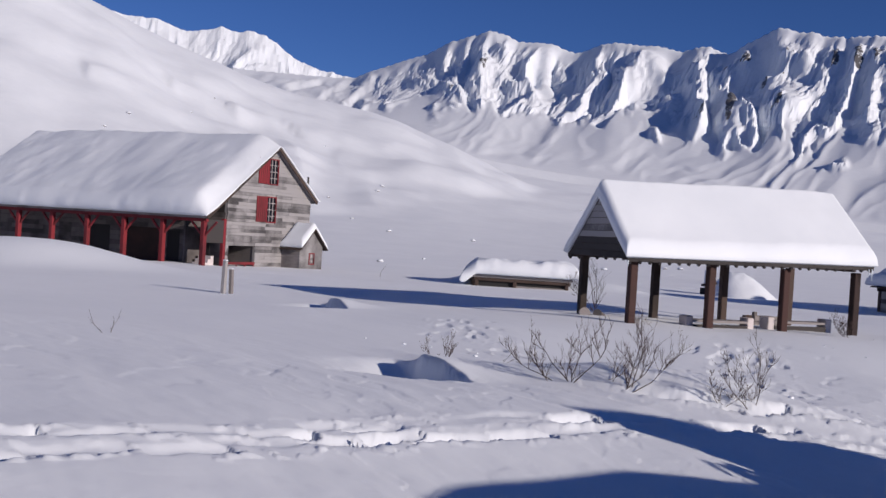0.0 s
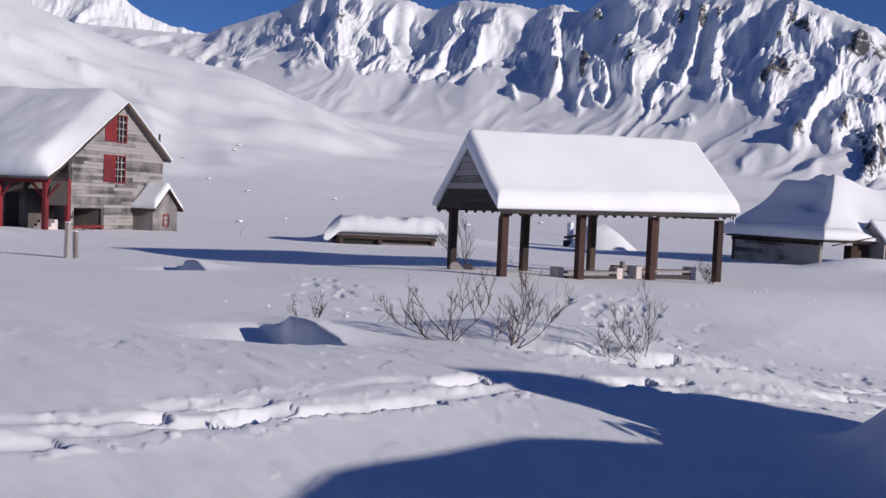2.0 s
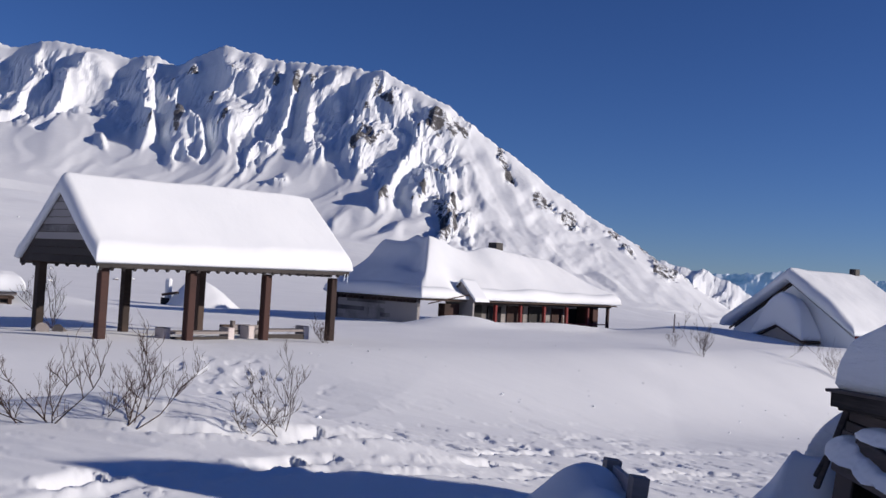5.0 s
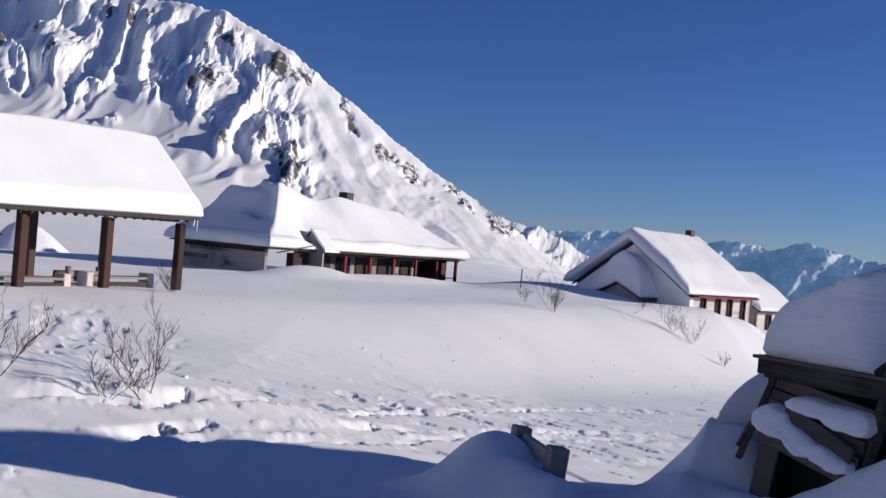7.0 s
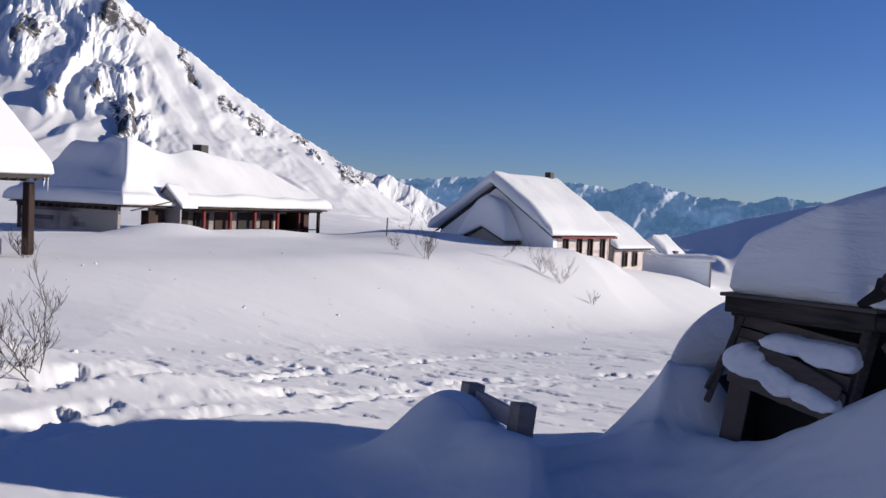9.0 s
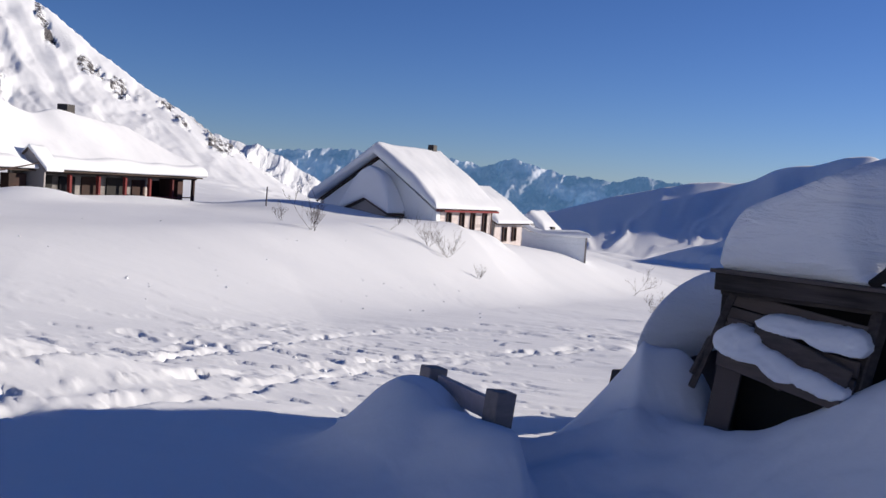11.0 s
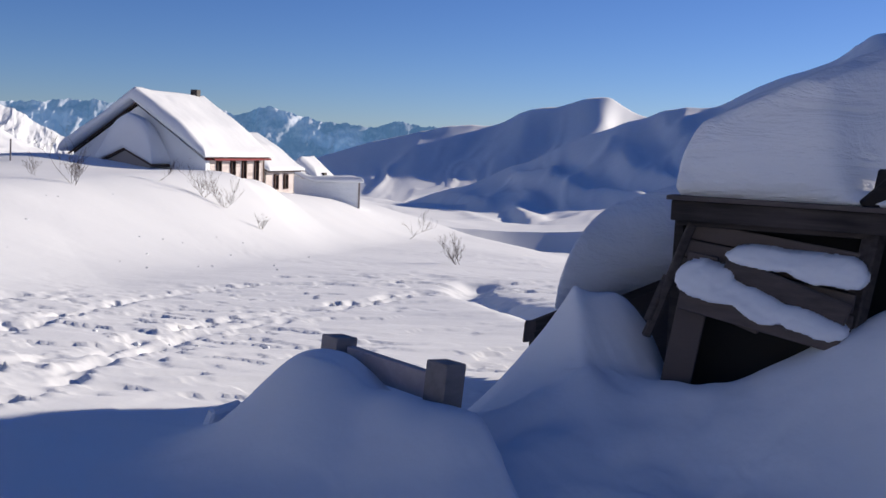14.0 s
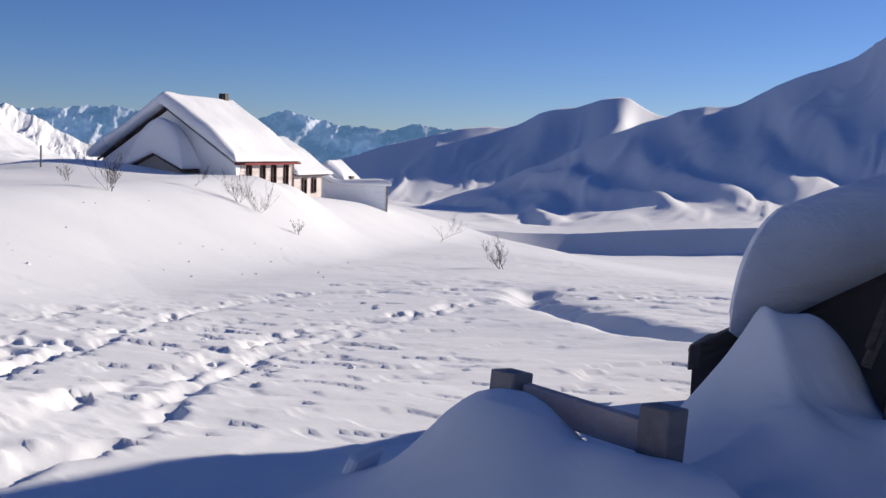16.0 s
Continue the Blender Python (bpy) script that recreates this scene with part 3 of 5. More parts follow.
def prism(points, axis, lo, hi):
    """A flat outline of (p, q) points pushed along an axis: 'x' gives (lo..hi, p, q), 'y' gives (p, lo..hi, q)."""
    bm = bmesh.new()
    put = (lambda s, p, q: (s, p, q)) if axis == "x" else (lambda s, p, q: (p, s, q))
    a = [bm.verts.new(put(lo, p, q)) for p, q in points]
    b = [bm.verts.new(put(hi, p, q)) for p, q in points]
    bm.faces.new(a)
    bm.faces.new(b[::-1])
    n = len(points)
    for i in range(n):
        bm.faces.new((a[i], b[i], b[(i + 1) % n], a[(i + 1) % n]))
    bmesh.ops.recalc_face_normals(bm, faces=bm.faces)
    return bm


def snow_sheet(name, parent, x0, x1, y0, y1, under, thick, seed=0, nx=70, ny=50, edge=0.35, bulge=0.12, lumps=0.06, label="", mat=None):
    """Snow lying on a surface: under(x, y) is the height below it and thick(x, y) its depth; the rim is rounded and hangs over."""
    u = np.linspace(0, 1, nx)[None, :] * np.ones((ny, 1))
    v = np.linspace(0, 1, ny)[:, None] * np.ones((1, nx))
    # crowd the lines towards the rim
    ease = lambda w: 0.5 - 0.5 * np.cos(np.pi * w)
    u, v = 0.5 * u + 0.5 * ease(u), 0.5 * v + 0.5 * ease(v)
    x, y = x0 + (x1 - x0) * u, y0 + (y1 - y0) * v
    rim = np.minimum(np.minimum(x - x0, x1 - x), np.minimum(y - y0, y1 - y))
    q = np.clip(rim / edge, 0, 1)
    round_ = np.sqrt(np.clip(1 - (1 - q) ** 2, 0, 1))
    t = thick(x, y) * (1 + fbm(x * 0.35, y * 0.35, 2, seed) * 0.22)
    low = under(x, y)
    top = low + np.maximum(0.02, t * (0.12 + 0.88 * round_)) + fbm(x * 0.8, y * 0.8, 3, seed + 7) * lumps * q
    # the rim swells outwards at mid depth
    cx, cy = (x0 + x1) / 2, (y0 + y1) / 2
    wob = 1 + fbm(x * 0.9, y * 0.9, 2, seed + 3) * 0.8
    ox = np.where(x < cx, -1, 1) * bulge * np.exp(-(np.minimum(x - x0, x1 - x) / 0.25) ** 2) * wob
    oy = np.where(y < cy, -1, 1) * bulge * np.exp(-(np.minimum(y - y0, y1 - y) / 0.25) ** 2) * wob
    top_m = np.stack([x + ox * (1 - round_ * 0.3), y + oy * (1 - round_ * 0.3), top], -1).reshape(-1, 3)
    bot_m = np.stack([x, y, low], -1).reshape(-1, 3)
    n = nx * ny
    i = np.arange(n).reshape(ny, nx)
    qt = np.stack([i[:-1, :-1], i[:-1, 1:], i[1:, 1:], i[1:, :-1]], -1).reshape(-1, 4)
    ring = np.concatenate([i[0, :-1], i[:-1, -1], i[-1, :0:-1], i[:0:-1, 0]])
    nxt = np.roll(ring, -1)
    side = np.stack([ring + n, nxt + n, nxt, ring], -1)
    faces = np.concatenate([qt, qt[:, ::-1] + n, side])
    me = bpy.data.meshes.new(name)
    me.from_pydata(np.concatenate([top_m, bot_m]).tolist(), [], faces.tolist())
    me.polygons.foreach_set("use_smooth", np.ones(len(me.polygons), dtype=bool))
    me.materials.append(mat or SNOW)
    ob = new(name, me)
    ob.parent = parent
    if label:
        ob["label"] = label
    return ob


def gable_under(yc, half_a, half_b, ridge, eave_a, eave_b):
    """Height of a gable roof whose ridge runs along x at y = yc, with eaves at yc - half_a and yc + half_b."""
    def f(x, y):
        d = y - yc
        return np.where(d < 0, ridge + (eave_a - ridge) * (-d / half_a), ridge + (eave_b - ridge) * (d / half_b))
    return f


def roof_slabs(parent, x0, x1, yc, half_a, half_b, ridge, eave_a, eave_b, mat, thick=0.08):
    for half, eave, sg in ((half_a, eave_a, -1), (half_b, eave_b, 1)):
        pts = [(yc, ridge), (yc + sg * half, eave), (yc + sg * half, eave - thick), (yc, ridge - thick)]
        part("roof_slope", prism(pts, "x", x0, x1), mat, parent)


def frame_at(x, y, z, ux, uy):
    """Local x along (ux, uy); local y to its left."""
    return pose(x, y, z, 0, 0, math.degrees(math.atan2(uy, ux)))


# ---------------------------------------------------------------- picnic pavilion
def pavilion():
    p = thing("picnic_pavilion", frame_at(-13.5, 22.72, -0.5, 0.51, 0.86), "open timber picnic pavilion with snow-laden gable roof", "pavilion")
    for row in (0, 1):
        for k in range(4):
            x = k * 2.43
            part("post", box(x - 0.11, x + 0.11, row * 3.0 - 0.11, row * 3.0 + 0.11, -0.8, 1.92, 0.02), BROWN_TIMBER if row == 0 else DARK_TIMBER, p)
        part("plate_beam", box(-0.3, 7.5, row * 3.0 - 0.1, row * 3.0 + 0.1, 1.92, 2.10, 0.01), DARK_TIMBER, p)
    for k in range(4):
        part("tie_beam", box(k * 2.43 - 0.08, k * 2.43 + 0.08, 0.1, 2.9, 1.94, 2.08, 0.01), DARK_TIMBER, p)
    ridge, eave = 3.66, 1.98
    roof_slabs(p, -0.36, 7.56, 1.5, 1.86, 1.86, ridge, eave, eave, DARK_TIMBER)
    for sg, yy in ((-1, -0.36), (1, 3.36)):
        # eave boards near black, the overhanging snow's shadow put into their colour
        part("fascia", box(-0.38, 7.58, yy - 0.02, yy + 0.02, eave - 0.10, eave + 0.02), BLACK_TIMBER, p)
        for k in range(27):
            x = -0.3 + k * 0.298
            part("rafter_tail", beam((x, yy + sg * 0.03, eave - 0.13), (x, yy - sg * 0.55, eave + 0.37), 0.07, 0.08, 0.0), BLACK_TIMBER, p)
    for xg in (-0.36, 7.53):
        for k in range(9):
            z0, z1 = 1.96 + k * 0.183, 1.96 + (k + 1) * 0.183 - 0.012
            h0, h1 = (3.62 - z0) / 1.68 * 1.84, max(0.02, (3.62 - z1) / 1.68 * 1.84)
            part("gable_board", prism([(1.5 - h0, z0), (1.5 + h0, z0), (1.5 + h1, z1), (1.5 - h1, z1)], "x", xg - 0.012 * (k % 2), xg + 0.03), GREY_BOARD if k > 2 else BLACK_TIMBER, p)
    snow_sheet("roof_snow", p, -0.42, 7.62, -0.40, 3.40, gable_under(1.5, 1.9, 1.9, ridge + 0.01, eave + 0.01, eave + 0.01), lambda x, y: 0.54 - 0.14 * np.abs(y - 1.5) / 1.9, 3, 150, 90, 0.2, 0.06, 0.03, "thick white snow blanket")
    for x, y, long in ((7.50, -0.40, 0.34), (7.38, -0.41, 0.20), (7.56, -0.2, 0.24), (-0.36, -0.38, 0.16)):
        ice = bmesh.new()
        bmesh.ops.create_cone(ice, cap_ends=True, segments=7, radius1=0.004, radius2=0.022, depth=long)
        ice.transform(Matrix.Translation((x, y, eave - 0.06 - long / 2)))
        part("icicle", ice, ICE, p, "clear hanging icicle", True)
    # the roof rises a little towards its far end
    rise = Matrix(((1, 0, 0, 0), (0, 1, 0, 0), (0.018, 0, 1, 0), (0, 0, 0, 1)))
    for ob in p.children:
        if ob.name.split(".")[0] in ("plate_beam", "roof_slope", "fascia", "rafter_tail", "gable_board", "roof_snow", "icicle"):
            ob.data.transform(rise)


pavilion()


def picnic_bench(m):
    p = thing("picnic_bench", m, "low plank bench on pale blocks in the snow", "bench", "benches in the pavilion")
    for x in (0.0, 2.0):
        part("end_block", box(x - 0.11, x + 0.11, -0.2, 0.2, -0.3, 0.36, 0.02), PALE_PAINT, p)
    for y in (-0.14, 0.02, 0.18):
        part("plank", box(0.1, 1.9, y - 0.07, y + 0.07, 0.2 - 0.02 * abs(y), 0.26), GREY_TIMBER, p)
    part("side_board", box(0.11, 1.89, -0.22, -0.19, -0.2, 0.13), BLACK_TIMBER, p)


def local_to(m, x, y, z=0.0, turn=0.0):
    return m @ pose(x, y, z, 0, 0, turn)


PAV = frame_at(-13.5, 22.72, -0.42, 0.51, 0.86)
picnic_bench(local_to(PAV, 2.1, 0.6))
picnic_bench(local_to(PAV, 4.9, 0.75, 0.04))


def crate():
    p = thing("wooden_crate", local_to(PAV, 5.5, 2.2, -0.32), "grey slatted crate standing in the pavilion snow", "crate")
    for k in range(4):
        part("slat", box(0, 1.1, -0.02, 0.02, -0.1 + k * 0.19, 0.06 + k * 0.19, 0.005), GREY_TIMBER, p)
    for x in (0.05, 1.05):
        part("upright", box(x - 0.06, x + 0.06, 0.02, 0.14, -0.3, 0.75, 0.01), GREY_TIMBER, p)
    part("back_panel", box(0.0, 1.1, 0.6, 0.64, -0.3, 0.6, 0.005), DARK_TIMBER, p)


crate()


def log_round(x, y, z, radius, length, turn, seed):
    rng = random.Random(seed)
    bm = bmesh.new()
    r = bmesh.ops.create_cone(bm, cap_ends=True, segments=14, radius1=radius, radius2=radius * 0.92, depth=length)
    for v in r["verts"]:
        k = 1 + rng.uniform(-0.06, 0.06)
        v.co.x, v.co.y = v.co.x * k, v.co.y * k
    p = thing("log_section", pose(x, y, z, 70, 10, turn), "grey split log lying against a pavilion post", "log", "logs by the pavilion")
    part("bark", bm, GREY_TIMBER, p)
    c = bmesh.new()
    bmesh.ops.create_circle(c, cap_ends=True, segments=14, radius=radius * 0.9)
    c.transform(Matrix.Translation((0, 0, length / 2 + 0.004)))
    part("cut_end", c, GREY_TIMBER, p, "grey sawn end")


log_round(-15.55, 23.55, -0.3, 0.18, 0.6, 40, 1)
log_round(-15.2, 23.9, -0.3, 0.15, 0.5, 10, 2)


# ---------------------------------------------------------------- clapboards
def clapboards(parent, span, z0, z1, course, place, holes, mat, seed, piece=2.2, name="board"):
    """Courses of separate boards. span(z) gives the ends of a course; place(a, b, z, h) makes one board; holes: (a, b, z0, z1)."""
    rng = random.Random(seed)
    z = z0
    while z < z1 - 0.03:
        lo, hi = span(z + course * 0.5)
        a = lo
        while a < hi - 0.05:
            b = min(hi, a + rng.uniform(0.6, 1.4) * piece)
            cuts = [(a, b)]
            for ha, hb, hz0, hz1 in holes:
                if z + course > hz0 and z < hz1:
                    nxt = []
                    for ca, cb in cuts:
                        if cb <= ha or ca >= hb:
                            nxt.append((ca, cb))
                        else:
                            if ca < ha:
                                nxt.append((ca, ha))
                            if cb > hb:
                                nxt.append((hb, cb))
                    cuts = nxt
            for ca, cb in cuts:
                if cb - ca > 0.04:
                    part(name, place(ca + 0.004, cb - 0.004, z + rng.uniform(-0.006, 0.006), course - 0.014, rng.uniform(0, 0.015)), mat, parent)
            a = b
        z += course


def window(name, parent, place, w, h, rows, cols, frame_mat, proud=0.05, bar_mat=None):
    """A sash window; place(bm) carries it from its own plane (x across, y out, z up, corner at 0) to the wall."""
    win = part(name, place(box(0, w, -0.06, -0.03, 0, h)), GLASS, parent, "dark old window glass")
    t = 0.07
    for q in ((0, t, 0, h), (w - t, w, 0, h), (t, w - t, 0, t), (t, w - t, h - t, h)):
        part("frame", place(box(q[0], q[1], -0.08, proud, q[2], q[3])), frame_mat, win)
    for k in range(1, cols):
        part("mullion", place(box(w * k / cols - 0.012, w * k / cols + 0.012, -0.05, 0.01, t, h - t)), bar_mat or PALE_PAINT, win)
    for k in range(1, rows):
        part("mullion", place(box(t, w - t, -0.05, 0.008, h * k / rows - 0.012, h * k / rows + 0.012)), bar_mat or PALE_PAINT, win)
    return win


# ---------------------------------------------------------------- machine shop with a red porch
def machine_shop():
    p = thing("machine_shop", frame_at(-49.0, 38.0, -1.2, -0.97, -0.25), "weathered grey mine building with a red-posted porch", "building")
    # local x runs back along the ridge, +y is the porch side, the gable stands at x = 0
    L, ridge, eb, ef = 22.0, 8.0, 4.75, 3.28
    holes = [(-0.5, 0.5, 5.55, 7.2), (-0.45, 0.55, 3.15, 4.8), (1.4, 3.95, -1.0, 1.6)]
    core = prism([(-4.2, 1.62), (4.2, 1.62), (4.2, 4.9), (0, 7.9), (-4.2, 4.9)], "x", 0.06, 0.2)
    part("gable_wall", core, GREY_BOARD, p)
    part("wall_below", box(0.06, 0.2, -4.2, 1.4, -1, 1.62), GREY_BOARD, p)
    part("wall_corner", box(0.06, 0.2, 3.95, 4.2, -1, 1.62), GREY_BOARD, p)

    def span(z):
        if z < 4.9:
            return -4.2, 4.2
        h = max(0.0, (7.85 - z) / 2.95 * 4.2)
        return -h, h

    clapboards(p, span, -0.4, 7.8, 0.205, lambda a, b, z, h, o: box(-o, 0.06, a, b, z, z + h), holes, GREY_BOARD, 5)
    for z0 in (5.55, 3.15):
        y0 = -0.5 if z0 > 5 else -0.45
        place = lambda bm, y0=y0, z0=z0: (bm.transform(Matrix(((0, -1, 0, 0.0), (1, 0, 0, y0), (0, 0, 1, z0), (0, 0, 0, 1)))), bm)[1]
        window("window", p, place, 1.0, 1.65, 4, 3, RED_PAINT)
        shutter = part("shutter", box(-0.07, -0.02, y0 + 1.04, y0 + 2.0, z0 + 0.02, z0 + 1.63, 0.01), RED_PAINT, p, "closed red plank shutter")
        for k in range(1, 5):
            part("batten", box(-0.085, -0.07, y0 + 1.04 + k * 0.19, y0 + 1.05 + k * 0.19, z0 + 0.03, z0 + 1.62), DARK_TIMBER, shutter)
    # near-black sheet behind the opening stands for its shade
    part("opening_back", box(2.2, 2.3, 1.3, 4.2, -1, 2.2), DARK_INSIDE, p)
    part("opening_side", box(0.2, 2.2, 1.3, 1.36, -1, 2.2), SHADED_BOARD, p)
    part("rail", box(-0.04, 0.04, 1.4, 3.95, 0.48, 0.64, 0.01), RED_PAINT, p)
    for y in (1.5, 2.3, 3.1, 3.9):
        part("baluster", box(-0.03, 0.03, y - 0.04, y + 0.04, -0.5, 0.5), RED_PAINT, p)
    # porch wall with its shade in the colour, and near-black panels for doorways
    part("porch_wall", box(0.2, L, 4.0, 4.2, -1, 4.6), SHADED_BOARD, p)
    clapboards(p, lambda z: (0.1, 20.0), 0.0, 3.6, 0.3, lambda a, b, z, h, o: box(a, b, 4.2, 4.225 + o, z, z + h), [(1.2, 3.0, -1, 2.6), (3.6, 4.6, -1, 2.3), (5.2, 8.2, -1, 2.4), (9.5, 11.5, -1, 2.4), (13, 14.2, 0.8, 2.2)], SHADED_BOARD, 9, 3.0)
    # doorways are near-black panels and the sliding door is darkened: porch shade in colour
    for x0, x1, z1, mat, nm in ((1.2, 3.0, 2.6, DARK_INSIDE, "near-black panel for a doorway's dark inside"), (3.6, 4.6, 2.3, DARK_INSIDE, "near-black panel for a doorway's dark inside"), (5.2, 8.2, 2.4, BROWN_TIMBER, "wide dark red sliding door"), (9.5, 11.5, 2.4, DARK_INSIDE, "near-black panel for a doorway's dark inside")):
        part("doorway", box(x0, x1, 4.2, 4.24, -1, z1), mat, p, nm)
    part("door_frame", box(3.0, 3.12, 4.2, 4.3, -1, 2.7), DARK_TIMBER, p)
    part("ceiling_boards", prism([(4.2, 4.55), (6.2, 3.2), (6.2, 3.15), (4.2, 4.5)], "x", 0.1, L), DARK_TIMBER, p)
    for k in range(5):
        part("stair_step", box(0.5, 1.5, 4.6 + k * 0.24, 4.86 + k * 0.24, -1, 0.95 - k * 0.2, 0.01), PALE_PAINT, p)
    part("far_wall", box(L - 0.2, L, -4.2, 4.2, -1, 4.8), GREY_BOARD, p)
    part("back_wall", box(0.2, L, -4.2, -4.0, -1, 4.8), GREY_BOARD, p)
    roof_slabs(p, -0.35, L + 0.3, 0, 4.45, 6.35, ridge, eb, ef, GREY_TIMBER, 0.12)
    part("verge_board", beam((-0.38, 0, ridge - 0.1), (-0.38, -4.45, eb - 0.1), 0.05, 0.2), DARK_TIMBER, p)
    part("verge_board", beam((-0.38, 0, ridge - 0.1), (-0.38, 6.35, ef - 0.1), 0.05, 0.2), DARK_TIMBER, p)
    lumps = lambda x, y: (0.90 + 0.34 * step(2, 6.2, y) * step(9, 3, x)) * (0.04 + 0.96 * smooth_rise((x + 0.42) / (1.45 - 0.5 * step(2, 6, y)))) + 0.10 * np.maximum(0, fbm(x * 0.9, y * 1.6, 3, 14)) * step(8, 15, x - 0.8 * y)
    snow_sheet("roof_snow", p, -0.42, L + 0.3, -4.5, 6.45, gable_under(0, 4.5, 6.45, ridge + 0.01, eb + 0.01, ef + 0.01), lumps, 11, 170, 100, 0.5, 0.12, 0.05, "deep wind-shaped roof snow")
    for k in range(7):
        x = 0.15 + k * 3.15
        post = part("porch_post", box(x - 0.14, x + 0.14, 5.86, 6.14, -1, 3.0, 0.02), RED_PAINT, p, "red-painted porch post")
        for sg in (-1, 1):
            part("brace", beam((x + sg * 0.1, 6.0, 2.15), (x + sg * 0.95, 6.0, 2.98), 0.11, 0.11), RED_PAINT, post)
    part("porch_beam", box(-0.1, L, 5.9, 6.1, 2.96, 3.16, 0.01), RED_PAINT, p)
    # near black though it faces the sun: the porch end's shade is painted in
    part("porch_end_panel", box(0.02, 0.12, 4.3, 5.95, 1.75, 3.1, 0.01), BLACK_TIMBER, p, "plank windbreak with the porch's shade in its colour")
    # inner wall added to keep the sun out of the porch
    part("porch_partition", box(1.75, 1.85, 4.25, 5.8, -1, 3.1), SHADED_BOARD, p)
    part("inner_post", box(0.0, 0.22, 4.2, 4.42, -1, 3.2, 0.01), RED_PAINT, p)
    pipe = bmesh.new()
    bmesh.ops.create_cone(pipe, cap_ends=True, segments=10, radius1=0.07, radius2=0.07, depth=1.4)
    pipe.transform(Matrix.Translation((0.1, -3.9, 5.7)))
    part("stove_pipe", pipe, METAL, p)
    # small entry annex on the gable
    part("annex_end_wall", prism([(-3.8, -1), (-1.3, -1), (-1.3, 1.75), (-2.55, 2.85), (-3.8, 1.75)], "x", -1.45, -1.33), GREY_BOARD, p)
    part("annex_side_wall", box(-1.33, 0, -1.42, -1.3, -1, 1.75), GREY_TIMBER, p)
    part("annex_far_wall", box(-1.33, 0, -3.8, -3.68, -1, 1.75), GREY_TIMBER, p)
    roof_slabs(p, -1.75, 0.0, -2.55, 1.5, 1.5, 2.95, 1.6, 1.6, DARK_TIMBER)
    snow_sheet("annex_snow", p, -1.7, -0.02, -3.95, -1.15, gable_under(-2.55, 1.4, 1.4, 2.96, 1.66, 1.66), lambda x, y: 0.42 + 0 * x, 17, 40, 40, 0.3, 0.05, 0.03)
    place = lambda bm: (bm.transform(Matrix(((0, -1, 0, -1.45), (1, 0, 0, -2.9), (0, 0, 1, 0.6), (0, 0, 0, 1)))), bm)[1]
    window("annex_window", p, place, 0.6, 0.75, 3, 2, RED_PAINT)


machine_shop()


# ---------------------------------------------------------------- bunkhouse on the knoll
def bunkhouse():
    p = thing("bunkhouse", frame_at(11.2, 55.5, -1.4, 0.75, 0.66), "pale bunkhouse half buried in snow with narrow dark windows", "house")
    gab = [(0.0, -1.5), (8, -1.5), (8, 1.25), (4.0, 3.95), (0.0, 1.25)]
    # gable in darker grey board than the pale walls: its shade is painted in
    part("gable_wall", prism(gab, "x", 0, 0.2), GREY_BOARD, p, "weathered gable, its shade put into the grey colour")
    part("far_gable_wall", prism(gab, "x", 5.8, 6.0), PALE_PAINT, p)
    part("back_wall", box(0.2, 5.8, 7.8, 8.0, -1.5, 1.25), PALE_PAINT, p)
    part("window_wall", box(0.2, 5.8, 0.06, 0.2, -1.5, 1.2), PALE_PAINT, p)
    xs = (0.85, 2.3, 3.5, 4.9)
    clapboards(p, lambda z: (0.12, 5.9), -1.2, 1.15, 0.18, lambda a, b, z, h, o: box(a, b, 0.03 - o * 0.5, 0.06, z, z + h), [(x, x + 0.46, -0.55, 1.08) for x in xs], PALE_PAINT, 19, 2.6)
    for x in xs:
        place = lambda bm, x=x: (bm.transform(Matrix(((1, 0, 0, x), (0, -1, 0, -0.01), (0, 0, 1, -0.55), (0, 0, 0, 1)))), bm)[1]
        window("window", p, place, 0.46, 1.63, 3, 1, BROWN_TIMBER, 0.05, BROWN_TIMBER)
    part("corner_board", box(-0.03, 0.12, -0.02, 0.1, -1.5, 1.2), RED_PAINT, p)
    part("corner_board", box(5.88, 6.03, -0.02, 0.1, -1.5, 1.2), BROWN_TIMBER, p)
    part("frieze", box(-0.3, 6.08, -0.06, 0.03, 1.12, 1.28), RED_PAINT, p)
    part("fascia", box(-0.05, 6.1, -0.43, -0.37, 1.12, 1.23, 0.01), RED_PAINT, p)
    roof_slabs(p, -0.05, 6.1, 4.0, 4.35, 4.35, 4.1, 1.22, 1.22, DARK_TIMBER)
    part("verge_board", beam((-0.45, 4.0, 3.98), (-0.45, 8.35, 1.10), 0.06, 0.1), DARK_TIMBER, p)
    part("verge_board", beam((-0.45, 4.0, 3.98), (-0.45, 2.4, 2.92), 0.06, 0.1), DARK_TIMBER, p)
    thick = lambda x, y: 0.60 * (0.42 + 0.58 * step(-0.4, 1.5, y)) + 0.22 * np.exp(-((y - 2.0) / 2.2) ** 2) * step(3, -0.5, x)
    snow_sheet("roof_snow", p, -0.95, 6.16, -0.38, 8.45, gable_under(4.0, 4.45, 4.45, 4.11, 1.24, 1.24), thick, 23, 110, 110, 0.34, 0.12, 0.05, "heavy snow curling over the verge")
    part("chimney", box(5.0, 5.42, 3.9, 4.32, 3.5, 5.0, 0.02), METAL, p)
    part("banked_snow", prism([(-0.2, -1.5), (8.2, -1.5), (8.1, 1.08), (4.0, 3.8), (-0.1, 1.08)], "x", -0.40, -0.01), SNOW, p, "snow plastered against the gable")
    # buried entry porch under a tall snow hat
    part("porch_gable", prism([(2.3, -1), (5.3, -1), (5.3, 0.75), (3.75, 1.5), (2.3, 0.75)], "x", -1.75, -1.65), GREY_BOARD, p)
